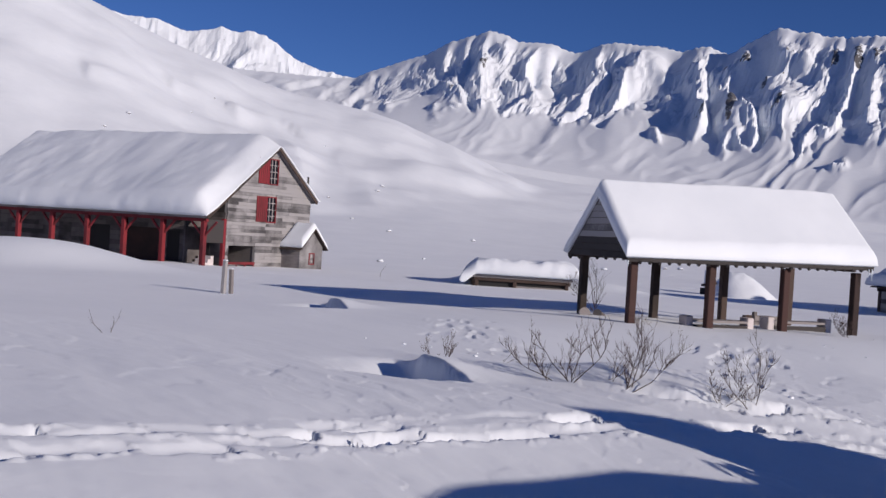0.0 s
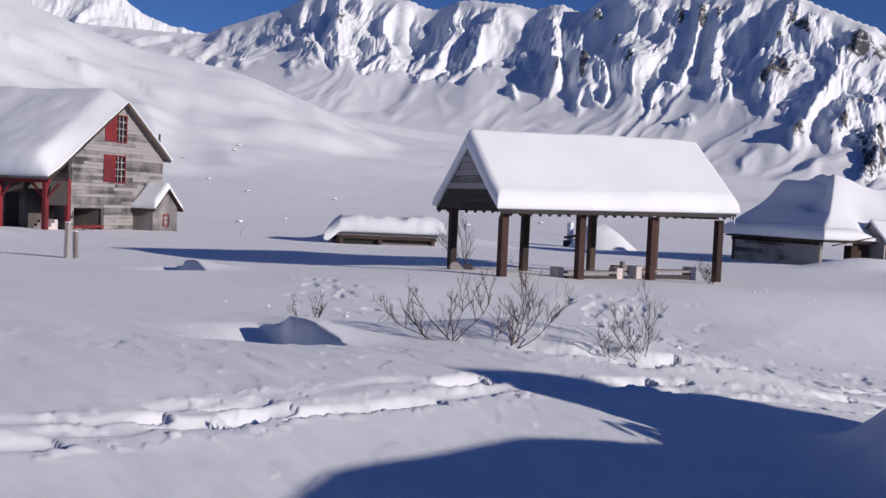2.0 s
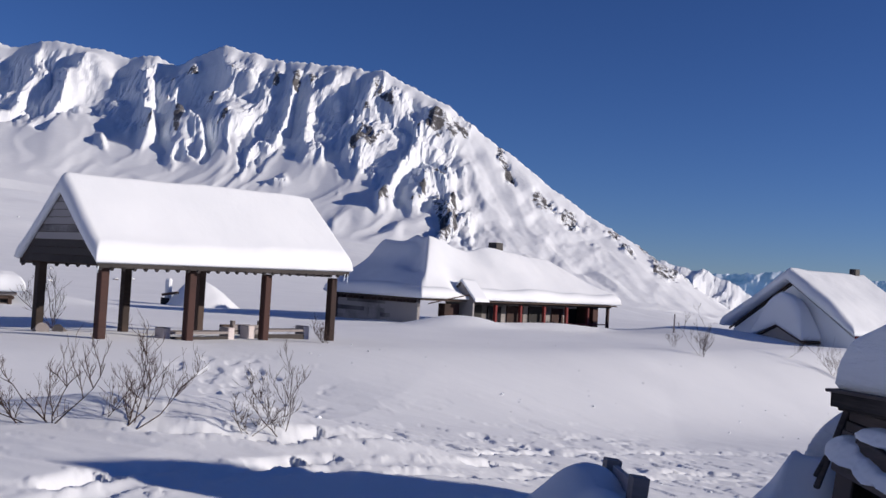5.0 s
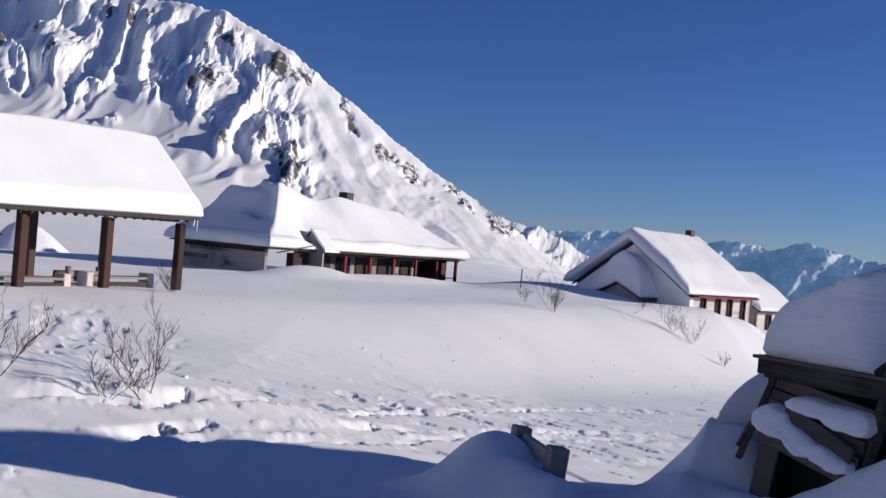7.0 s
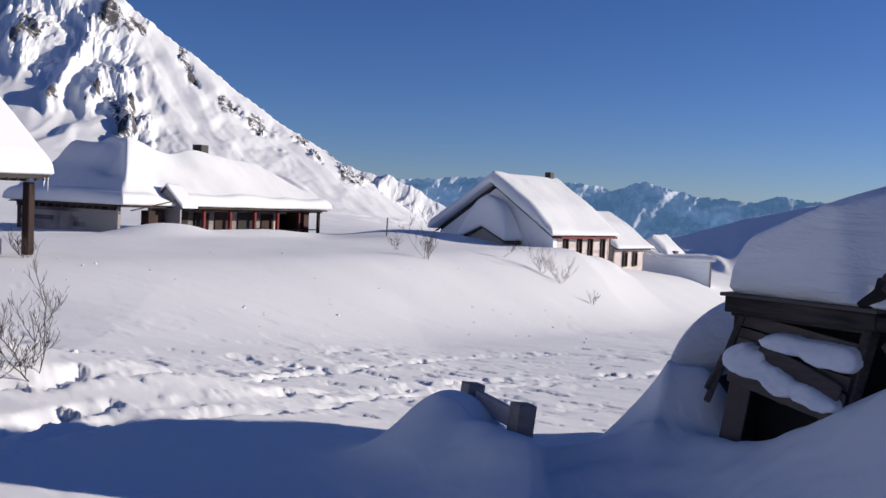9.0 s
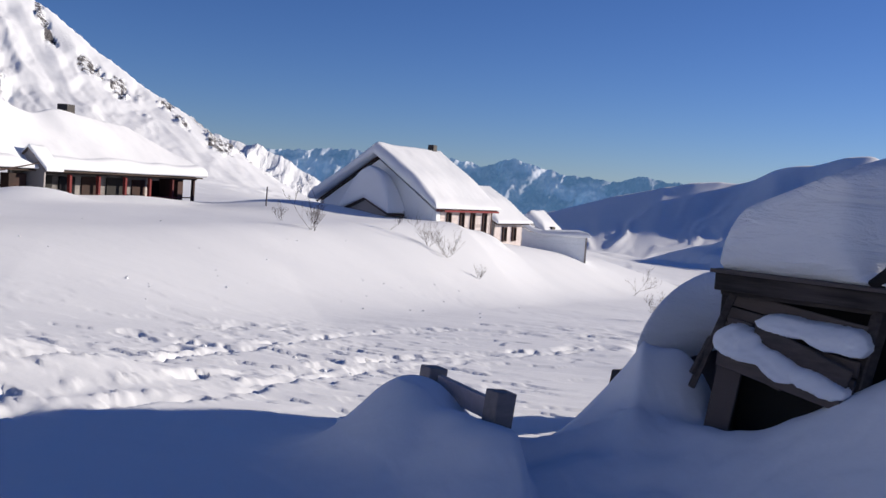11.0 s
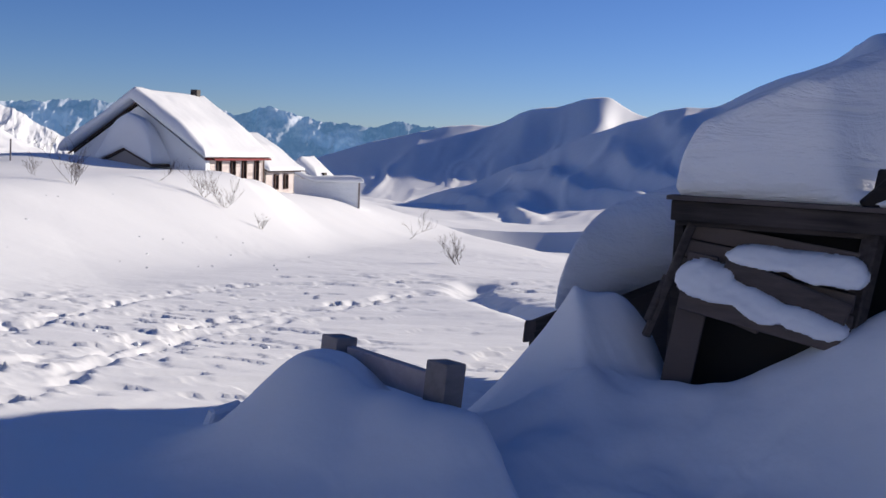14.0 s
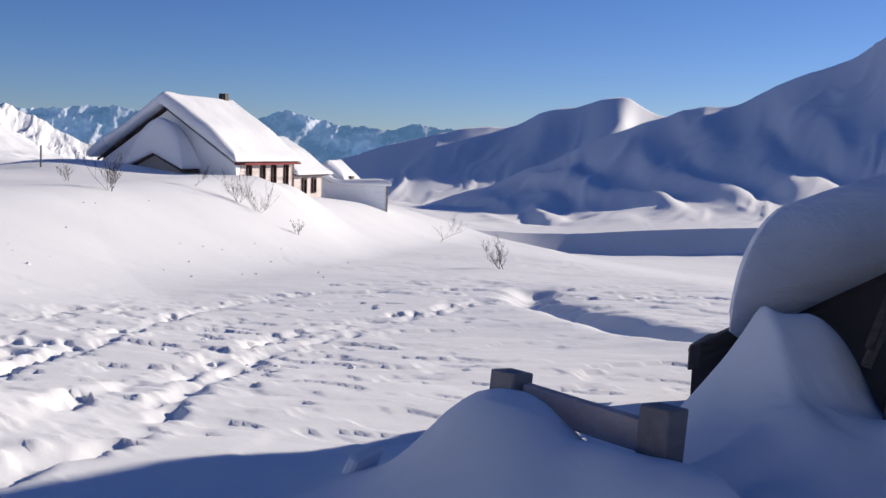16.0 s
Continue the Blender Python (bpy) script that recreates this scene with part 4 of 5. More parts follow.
    roof_slabs(p, -1.95, 0.0, 3.75, 1.75, 1.75, 1.6, 0.78, 0.78, DARK_TIMBER, 0.1)
    part("transom", box(-1.79, -1.75, 3.1, 4.4, 0.45, 0.72, 0.01), BROWN_TIMBER, p)
    snow_sheet("porch_snow", p, -2.0, -0.42, 2.05, 5.4, gable_under(3.75, 1.8, 1.8, 1.61, 0.8, 0.8), lambda x, y: 1.75 * np.exp(-((y - 3.65) / 1.65) ** 4), 29, 40, 60, 0.5, 0.05, 0.05, "tall rounded snow hat")
    q = thing("washhouse", frame_at(18.2, 66.0, -2.4, 0.75, 0.66), "small pale outbuilding under rounded snow", "outbuilding")
    part("front_wall", box(0, 4.2, 0, 0.15, -1, 1.3), PALE_PAINT, q)
    # near side in grey board, darker than the pale front and far side
    part("side_wall", prism([(0, -1), (6, -1), (6, 1.3), (3, 3.0), (0, 1.3)], "x", 0.0, 0.15), GREY_BOARD, q)
    part("far_side_wall", prism([(0, -1), (6, -1), (6, 1.3), (3, 3.0), (0, 1.3)], "x", 4.05, 4.2), PALE_PAINT, q)
    for x in (1.2, 2.6):
        place = lambda bm, x=x: (bm.transform(Matrix(((1, 0, 0, x), (0, -1, 0, -0.07), (0, 0, 1, 0.0), (0, 0, 0, 1)))), bm)[1]
        window("window", q, place, 0.55, 1.0, 2, 1, BROWN_TIMBER, 0.05, BROWN_TIMBER)
    roof_slabs(q, -0.3, 4.5, 3.0, 3.4, 3.4, 3.1, 1.25, 1.25, DARK_TIMBER)
    snow_sheet("roof_snow", q, -0.4, 4.6, -0.5, 6.5, gable_under(3.0, 3.5, 3.5, 3.11, 1.26, 1.26), lambda x, y: 0.28 + 0.45 * step(-0.5, 1.6, y) + 0 * x, 53, 60, 60, 0.6, 0.12, 0.05)
    w = thing("store_hut", frame_at(24.75, 72.9, -2.9, 0.75, 0.66), "low hut buried under rounded snow", "hut")
    part("wall", box(0.1, 2.7, 0.1, 2.7, -1, 0.9), PALE_PAINT, w)
    part("vent", box(0.9, 1.4, -0.25, 0.0, 1.25, 1.45), METAL, w)
    snow_sheet("roof_snow", w, -0.2, 3.0, -0.2, 3.0, gable_under(1.4, 1.6, 1.6, 2.0, 0.7, 0.7), lambda x, y: 0.65 + 0 * x, 57, 50, 50, 0.7, 0.1, 0.05)
    c = thing("covered_walkway", frame_at(22.2, 72.7, -3.5, 0.964, -0.265), "long covered walkway plastered with wind-packed snow", "walkway")
    part("side_wall", prism([(0.1, -3), (5.5, -3), (5.5, 1.5), (2.0, 1.5), (1.3, 1.62), (0.7, 1.9), (0.1, 2.3)], "y", 0.05, 0.2), PACKED, c, "snow-plastered side wall")
    part("brace", beam((-0.25, -0.02, 0.2), (0.12, -0.02, 2.3), 0.14, 0.12), DARK_TIMBER, c, "dark leaning brace")
    part("end_wall", box(5.35, 5.5, 0.2, 2.4, -3, 1.55), PACKED, c)
    part("post", box(5.51, 5.62, -0.05, 0.1, -3, 1.5), GREY_TIMBER, c)
    part("roof", box(2.0, 5.62, -0.05, 2.6, 1.45, 1.55), DARK_TIMBER, c)
    snow_sheet("roof_snow", c, 0.0, 5.75, -0.25, 2.8, lambda x, y: 1.45 + 0.8 * step(2.2, -0.2, x), lambda x, y: 0.42 + 0 * x, 59, 90, 50, 0.3, 0.08, 0.05, "wind-packed snow over the walkway")


bunkhouse()


# ---------------------------------------------------------------- lodge
def lodge():
    p = thing("lodge", frame_at(-10.6, 46.8, -0.7, 0.56, 0.83), "long low lodge with red porch posts under drifted snow", "lodge")
    # local x = s along the porch side, local y = n to the back; the short shaded side stands at s = 0
    slope, eave = 0.70, 1.36

    def roof(s, n):
        wing = np.minimum(np.minimum(s, 5.5 - s), np.minimum((6.6 - n) * 2.6, n))
        main = np.minimum(2.75 - np.abs(n - 2.75), np.minimum(15.9 - s, s))
        h = np.maximum(wing, main)
        return eave + slope * np.clip(h, 0, 2.75)

    snow_sheet("roof", p, -0.3, 16.2, -0.3, 6.6, lambda x, y: roof(x, y) - 0.1, lambda x, y: 0.08 + 0 * x, 61, 120, 70, 0.01, 0.0, 0.0, "board roof", DARK_TIMBER)

    def depth(s, n):
        # a wind crest stands along the hip, steep towards the shaded end
        d = s - np.minimum(n, 2.75) - 0.25
        crest = 0.72 * np.where(d < 0, np.exp(-(d / 0.16) ** 2), np.exp(-(d / 2.0) ** 2)) * step(-0.2, 2.2, np.minimum(s, n)) * step(5.2, 3.4, n)
        crest = crest - 0.30 * np.exp(-((d + 0.95) / 0.75) ** 2) * step(0.7, 1.6, s) * step(0.3, 1.5, n) * step(3.6, 2.8, n)
        crest = crest + 0.40 * np.exp(-((s - 2.5) / 0.55) ** 2) * step(2.4, 3.4, n) * step(6.6, 5.8, n)
        second = 0.30 * np.where(s < 7.4, np.exp(-((s - 7.4) / 0.9) ** 2), np.exp(-((s - 7.4) / 2.6) ** 2)) * np.exp(-((n - 2.4) / 1.3) ** 2)
        entry = 0.35 * np.exp(-((s - 2.9) / 0.7) ** 2 - (n / 0.9) ** 2)
        return 0.6 + crest + second - entry

    snow_sheet("roof_snow", p, -0.4, 16.3, -0.4, 6.7, roof, depth, 31, 170, 110, 0.4, 0.08, 0.05, "drifted roof snow with a sharp crest")
    part("end_wall", box(0.1, 0.25, 0.3, 6.2, -1.2, 1.36), GREY_BOARD, p, "shaded grey end wall")
    clapboards(p, lambda z: (0.3, 6.2), -0.6, 1.2, 0.22, lambda a, b, z, h, o: box(0.08 - o, 0.1, a, b, z, z + h), [(2.9, 3.8, -0.1, 0.6)], GREY_BOARD, 33, 2.2)
    for k in range(13):
        part("rafter_tail", box(-0.33, 0.1, 0.4 + k * 0.46, 0.5 + k * 0.46, 1.10, 1.25), DARK_TIMBER, p)
    part("corner_post", box(0.05, 0.3, 6.2, 6.4, -1.2, 1.3), DARK_TIMBER, p)
    # one wall, its light painted in: shaded stretch grey, sunlit end pale
    part("porch_wall", box(3.4, 13.4, 1.5, 1.65, -1.2, 1.9), GREY_BOARD, p)
    part("porch_wall", box(13.4, 15.3, 1.5, 1.65, -1.2, 1.9), PALE_PAINT, p)
    # two of the doors are near-black panels for the dark inside
    for k, (x, w, z0, z1, mat) in enumerate(((4.6, 1.4, -0.9, 1.05, DARK_INSIDE), (6.5, 1.1, -0.1, 1.0, GLASS), (8.1, 1.4, -0.9, 1.05, BROWN_TIMBER), (10.0, 1.5, -0.9, 1.05, DARK_INSIDE), (12.1, 1.1, -0.1, 1.0, BROWN_TIMBER), (13.6, 0.9, -0.1, 1.0, GLASS))):
        part("porch_door" if z0 < -0.5 else "porch_window", box(x, x + w, 1.42, 1.5, z0, z1, 0.01), mat, p)
    for k in range(7):
        x = 3.6 + k * 2.05
        part("porch_post", box(x - 0.08, x + 0.08, 0.1, 0.26, -1.2, 1.2, 0.01), DARK_RED if k < 6 else BROWN_TIMBER, p)
    part("porch_beam", box(3.4, 16.15, 0.08, 0.28, 1.16, 1.32, 0.01), DARK_TIMBER, p)
    part("porch_end_panel", box(14.6, 15.1, 0.3, 1.5, -1.2, 1.15), BROWN_TIMBER, p)
    for z in (-0.35, 0.0):
        part("rail", box(11.8, 15.9, 0.14, 0.2, z + 0.15, z + 0.21), DARK_RED, p)
    # little gable at the start of the porch
    part("porch_gable", prism([(-0.72, -1.2), (0.95, -1.2), (0.95, 1.42), (0.12, 2.18), (-0.72, 1.36)], "x", 2.9, 3.0), GREY_BOARD, p, "dark shaded porch gable")
    part("verge_board", beam((2.86, 0.12, 2.24), (2.86, -0.86, 1.28), 0.05, 0.13), GREY_TIMBER, p)
    part("verge_board", beam((2.86, 0.12, 2.24), (2.86, 1.05, 1.38), 0.05, 0.13), DARK_TIMBER, p)
    snow_sheet("porch_gable_snow", p, 2.84, 3.9, -0.9, 1.1, gable_under(0.12, 1.0, 0.95, 2.28, 1.3, 1.4), lambda x, y: 0.13 - 0.03 * (x - 2.8), 39, 30, 40, 0.1, 0.02, 0.02)
    part("entry_box", box(1.7, 2.75, 0.05, 0.5, -1.0, 1.12, 0.02), BROWN_TIMBER, p, "dark red entry door")
    part("chimney", box(8.6, 9.2, 2.9, 3.5, 2.8, 4.55, 0.02), METAL, p)
    part("handrail", beam((0.0, -0.5, 1.12), (2.86, -0.5, 1.62), 0.05, 0.05), BROWN_TIMBER, p)


lodge()


# ---------------------------------------------------------------- low sheds on the flat
def low_shed():
    p = thing("low_shed", frame_at(-34.3, 40.4, -0.95, 0.795, 0.607), "low log shed almost drowned in snow", "shed")
    # near-black sheet between the posts stands for the shade inside
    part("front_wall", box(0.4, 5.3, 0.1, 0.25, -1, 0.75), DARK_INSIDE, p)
    for k in range(3):
        part("wall_log", box(2.6, 5.4, -0.06, 0.10, -0.45 + k * 0.24, -0.24 + k * 0.24, 0.05), GREY_TIMBER, p)
    for x in (0.35, 2.45, 5.3):
        part("post", box(x, x + 0.2, -0.1, 0.12, -1, 0.7, 0.03), DARK_TIMBER, p)
    part("log_beam", box(0.1, 5.7, -0.14, 0.1, 0.60, 0.8, 0.05), GREY_TIMBER, p)
    part("log_beam", box(0.3, 5.6, -0.10, 0.08, 0.42, 0.58, 0.04), DARK_TIMBER, p)
    part("end_wall", box(0.2, 0.4, 0.1, 3.4, -1, 0.75), DARK_TIMBER, p)
    part("far_end_wall", box(5.2, 5.4, 0.25, 3.4, -1, 0.75), DARK_TIMBER, p)
    part("back_wall", box(0.4, 5.2, 3.2, 3.4, -1, 0.75), GREY_TIMBER, p)
    snow_sheet("roof_snow", p, -0.35, 5.9, -0.4, 3.8, lambda x, y: 0.79 - 0.5 * step(0.5, -0.3, x), lambda x, y: 0.86 + 0.12 * fbm(x * 1.4, y * 1.2, 3, 66), 67, 90, 60, 0.4, 0.14, 0.20)
    q = thing("snow_buried_hut", pose(-26.2, 56.2, -1.0), "hut buried in a steep heap of snow", "snow heap")
    u = np.linspace(0, 2 * np.pi, 49)[None, :-1]
    v = np.linspace(0, 1, 24)[:, None]
    rad = v * (2.7 + 0.5 * np.cos(u - 0.4))
    top = 1.75 * (1 - step(0.05, 1.05, v)) ** 0.8 + fbm(rad * np.cos(u), rad * np.sin(u), 3, 71) * 0.25 * (1 - v) - 0.25 * v
    ob = new("snow_mantle", grid_mesh("snow_mantle", rad * np.cos(u), rad * np.sin(u), top + 0 * u, True))
    ob.data.materials.append(SNOW)
    ob.parent = q
    part("snowy_pipe", box(-1.75, -1.4, -0.6, -0.25, 0.0, 1.75, 0.08), SNOW, q)
    part("ridge_pole", beam((-1.9, -0.5, 0.75), (-0.6, -1.2, 0.95), 0.14, 0.14), DARK_TIMBER, q)
    # near-black block put in for the heap's dark hole
    part("dark_hole", box(-1.7, -1.2, -1.1, -1.0, 0.2, 0.6), DARK_INSIDE, q)


low_shed()


def marker_posts():
    z = z_at(-25.6, 18.3)
    for name, x, y, h, w, lean, mat in (("marker_post", -25.7, 18.2, 1.05, 0.13, 1.5, GREY_BOARD), ("marker_post", -25.58, 18.42, 0.78, 0.12, -2, GREY_TIMBER)):
        p = thing(name, pose(x, y, z, 0, lean, 20), "short squared marker post standing in open snow", "post", "marker posts")
        part("shaft", box(-w / 2, w / 2, -w / 2, w / 2, -0.6, h, 0.012), mat, p)
        part("snow_cap", box(-w / 2, w / 2, -w / 2, w / 2, h, h + 0.03, 0.01), SNOW, p)
    s = thing("snow_stake", pose(1.68, 54.9, z_at(1.68, 54.9)), "thin weathered stake in the snow", "stake")
    part("shaft", beam((0, 0, -0.5), (0.03, 0, 1.0), 0.07, 0.07), GREY_TIMBER, s)


marker_posts()


# ---------------------------------------------------------------- broken shed beside the path
def broken_shed():
    p = thing("broken_shed", frame_at(0.02, 10.21, -0.8, 0.515, -0.857), "collapsed dark timber shed under a heavy snow load", "shed")
    # local x along the eave, local y into the shed
    part("eave_lip", box(-0.01, 1.16, -0.07, 0.10, 1.602, 1.628, 0.004), SHED_TIMBER, p)
    part("fascia", box(0.01, 1.14, -0.03, 0.03, 1.485, 1.60, 0.006), SHED_TIMBER, p)
    part("wall_plate", box(0.03, 1.1, 0.03, 0.12, 1.455, 1.52, 0.006), SHED_TIMBER, p)
    part("roof_deck", box(0.0, 1.2, 0.1, 1.2, 1.58, 1.62, 0.005), SHED_TIMBER, p)
    part("broken_roof_panel", beam((1.02, 0.0, 1.62), (1.15, 0.06, 1.76), 0.04, 0.09, 0.01), SHED_TIMBER, p)
    part("broken_roof_panel", beam((1.16, 0.04, 1.80), (1.72, 0.10, 1.40), 0.07, 0.10, 0.01), SHED_TIMBER, p)
    part("broken_rafter", beam((1.18, -0.05, 1.85), (1.42, -0.05, 1.74), 0.03, 0.04, 0.004), SHED_TIMBER, p)
    part("broken_rafter", beam((1.12, 0.12, 1.82), (0.98, -0.10, 0.7), 0.10, 0.08, 0.01), SHED_TIMBER, p)
    rng = random.Random(5)
    for k in range(5):
        x, z = rng.uniform(1.1, 1.45), rng.uniform(1.36, 1.58)
        part("splintered_board", beam((x, rng.uniform(-0.06, 0.05), z), (x + rng.uniform(0.05, 0.3), rng.uniform(-0.05, 0.1), z - rng.uniform(0.0, 0.25)), 0.025, rng.uniform(0.04, 0.10), 0.004), SHED_TIMBER, p)
    # jamb, thin strip beside it and the board wall, all leaning
    part("jamb", beam((0.12, 0.05, 1.47), (-0.08, -0.05, 0.80), 0.04, 0.05, 0.008), SHED_TIMBER, p)
    part("loose_strip", beam((0.0, 0.02, 1.16), (-0.07, -0.08, 0.90), 0.045, 0.03, 0.006), SHED_TIMBER, p)
    for k in range(4):
        z0 = 1.43 - k * 0.105
        part("wall_board", beam((0.07, 0.13 - k * 0.03, z0), (1.02, 0.02 - k * 0.05, z0 - 0.10), 0.02, 0.10, 0.004), SHED_TIMBER, p)
    part("wall_board", beam((0.20, 0.03, 1.30), (0.08, 0.02, 0.45), 0.03, 0.17, 0.004), SHED_TIMBER, p)
    part("splintered_board", beam((0.30, -0.02, 1.00), (0.55, -0.06, 0.93), 0.03, 0.07, 0.004), SHED_TIMBER, p)
    for k in range(3):
        part("side_board", box(1.26 + 0.01 * k, 2.1, 0.10, 0.13, 1.22 + k * 0.13, 1.34 + k * 0.13, 0.004), GREY_TIMBER if k == 1 else SHED_TIMBER, p)
    # near-black sheet standing for the shed's unlit inside
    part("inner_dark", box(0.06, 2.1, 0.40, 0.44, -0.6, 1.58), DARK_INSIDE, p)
    part("side_wall", box(0.0, 0.05, 0.12, 1.15, -0.6, 1.58), SHED_TIMBER, p)
    part("back_wall", box(0.0, 1.2, 1.15, 1.2, -0.6, 1.58), SHED_TIMBER, p)
    # fallen boards carrying snow
    part("fallen_board", beam((0.34, -0.06, 1.255), (1.00, -0.17, 1.06), 0.035, 0.13, 0.008), SHED_TIMBER, p)
    part("fallen_board", beam((0.10, -0.06, 1.05), (0.98, -0.20, 0.93), 0.035, 0.12, 0.008), SHED_TIMBER, p)

    def snow_patch(blobs, y0, depth, seed):
        """Snow caught on the leaning boards: a ragged outline from a few joined patches (x, z, half length, half height, fall)."""
        nu, nv = 110, 60
        lo_x, hi_x = min(b[0] - b[2] for b in blobs) - 0.05, max(b[0] + b[2] for b in blobs) + 0.05
        lo_z, hi_z = min(b[1] - b[2] * 0.4 - b[3] for b in blobs), max(b[1] + b[2] * 0.4 + b[3] for b in blobs)
        u, v = np.meshgrid(np.linspace(lo_x, hi_x, nu), np.linspace(lo_z, hi_z, nv))
        body = np.full_like(u, -9.0)
        for cx, cz, rx, rz, fall in blobs:
            w = v - cz + (u - cx) * fall
            body = np.maximum(body, 1 - np.abs((u - cx) / rx) ** 2.6 - np.abs(w / rz) ** 2.2)
        body = body + fbm(u * 9, v * 11, 3, seed, 0.5) * 0.6
        swell = depth * np.sqrt(np.clip(body, 0, 1)) * (1 + fbm(u * 7, v * 9, 3, seed + 2) * 0.5)
        y = y0 + (v - blobs[0][1]) * 0.5 - swell + np.where(body > 0, 0.0, 0.06)
        keep = body > 0
        quad = keep[:-1, :-1] | keep[1:, :-1] | keep[:-1, 1:] | keep[1:, 1:]
        k = np.arange(nu * nv).reshape(nv, nu)
        front = np.stack([k[:-1, :-1], k[:-1, 1:], k[1:, 1:], k[1:, :-1]], -1)[quad]
        me = bpy.data.meshes.new("snow_clump")
        back = np.stack([u, np.maximum(y, y0 + (v - blobs[0][1]) * 0.5) + 0.03, v], -1).reshape(-1, 3)
        me.from_pydata(np.concatenate([np.stack([u, y, v], -1).reshape(-1, 3), back]).tolist(), [], np.concatenate([front, front[:, ::-1] + nu * nv]).tolist())
        me.polygons.foreach_set("use_smooth", np.ones(len(me.polygons), dtype=bool))
        me.materials.append(SNOW)
        ob = new("snow_clump", me)
        ob.parent = p

    snow_patch([(0.60, 1.315, 0.26, 0.060, 0.04), (0.86, 1.285, 0.21, 0.082, 0.08)], -0.08, 0.045, 81)
    snow_patch([(0.26, 1.165, 0.17, 0.105, 0.10), (0.50, 1.085, 0.24, 0.080, 0.34), (0.78, 1.015, 0.21, 0.062, 0.16)], -0.12, 0.05, 83)
    # snow on the roof: a sheer face along the eave, rising to the back
    snow_sheet("upper_snow", p, 0.05, 1.9, 0.03, 1.45, lambda x, y: 1.625 + 0 * x, lambda x, y: (0.34 + 0.42 * np.minimum(x, 0.55 + 0.6 * y) + 0.14 * y) * (1 - 0.5 * step(1.45, 1.9, x)) * (0.12 + 0.88 * step(9.42, 9.62, 10.21 - 0.857 * x + 0.515 * y)), 91, 130, 90, 0.12, 0.03, 0.05, "sheer block of old roof snow", PACKED)
    # lower roof beside it, under a bulging cornice
    low = thing("lean_to", pose(0.0, 0.0, 0.0), "low lean-to roof under a bulging snow cornice", "lean-to")
    slant = Matrix(((1, 1.08, 0, -1.08 * 11.6), (0, 1, 0, 0), (0, 0, 1, 0), (0, 0, 0, 1)))

    def slanted(ob):
        ob.data.transform(slant)
        return ob

    slanted(part("eave_board", beam((0.14, 11.45, -0.20), (0.18, 13.3, -0.62), 0.10, 0.15, 0.01), SHED_TIMBER, low))
    slanted(part("verge_board", beam((0.10, 11.5, -0.22), (2.2, 11.45, 0.36), 0.06, 0.14, 0.01), SHED_TIMBER, low))
    slanted(part("roof_deck", prism([(0.15, -0.26), (2.6, 0.40), (2.6, 0.44), (0.15, -0.22)], "y", 11.45, 11.9), SHED_TIMBER, low))
    # dark wall added to stand for the shade under the cornice
    slanted(part("gable_wall", prism([(0.12, -1.9), (2.9, -1.9), (2.9, 0.46), (0.12, -0.26)], "y", 11.52, 11.60), SHED_TIMBER, low))
    slanted(part("wall", box(0.6, 2.5, 11.8, 13.2, -1.9, -0.45), SHED_TIMBER, low))
    slanted(snow_sheet("cornice_snow", low, 0.52, 2.8, 11.3, 13.4, lambda x, y: -0.14 + 0.27 * (x - 0.3) - 0.22 * np.clip(y - 11.75, 0, 2), lambda x, y: 0.66 - 0.30 * np.clip(y - 11.75, 0, 1.5), 97, 100, 100, 0.36, 0.14, 0.04, "smooth layered snow cornice", PACKED))


broken_shed()


def timber_barrier():
    p = thing("timber_barrier", pose(0, 0, 0), "grey squared timber barrier half buried in a drift", "barrier")
    a, b = (-1.70, 10.92), (-1.485, 10.13)
    for (x, y), h in ((a, -0.02), (b, -0.01)):
        bm = box(-0.072, 0.072, -0.072, 0.072, -1.2, h, 0.006)
        bm.transform(pose(x, y, 0, 0, 6, 14))
        part("post", bm, GREY_TIMBER, p)
    part("rail", beam((a[0] + 0.02, a[1] - 0.08, -0.13), (b[0] + 0.02, b[1] + 0.08, -0.17), 0.05, 0.14, 0.004), PALE_PAINT, p, "pale weathered rail")
    q = thing("plastic_cap", pose(-1.52, 10.40, -0.345), "yellow-green plastic cap caught under the rail", "cap")
    bm = bmesh.new()
    bmesh.ops.create_uvsphere(bm, u_segments=16, v_segments=10, radius=0.09)
    bmesh.ops.scale(bm, vec=(1, 1, 0.75), verts=bm.verts)
    part("dome", bm, LIME, q, smooth=True)
    rim = bmesh.new()
    bmesh.ops.create_cone(rim, cap_ends=True, segments=16, radius1=0.1, radius2=0.1, depth=0.02)
    part("rim", rim, LIME, q)
    s = thing("snow_block", pose(-2.14, 11.62, z_at(-2.14, 11.62), 25, 0, 30), "broken slab of crusted snow", "snow slab")
    part("slab", box(-0.14, 0.12, -0.03, 0.03, -0.05, 0.12, 0.015), SNOW, s)


LIME = material("lime_plastic", (0.35, 0.42, 0.08), 0.5)[0]
timber_barrier()


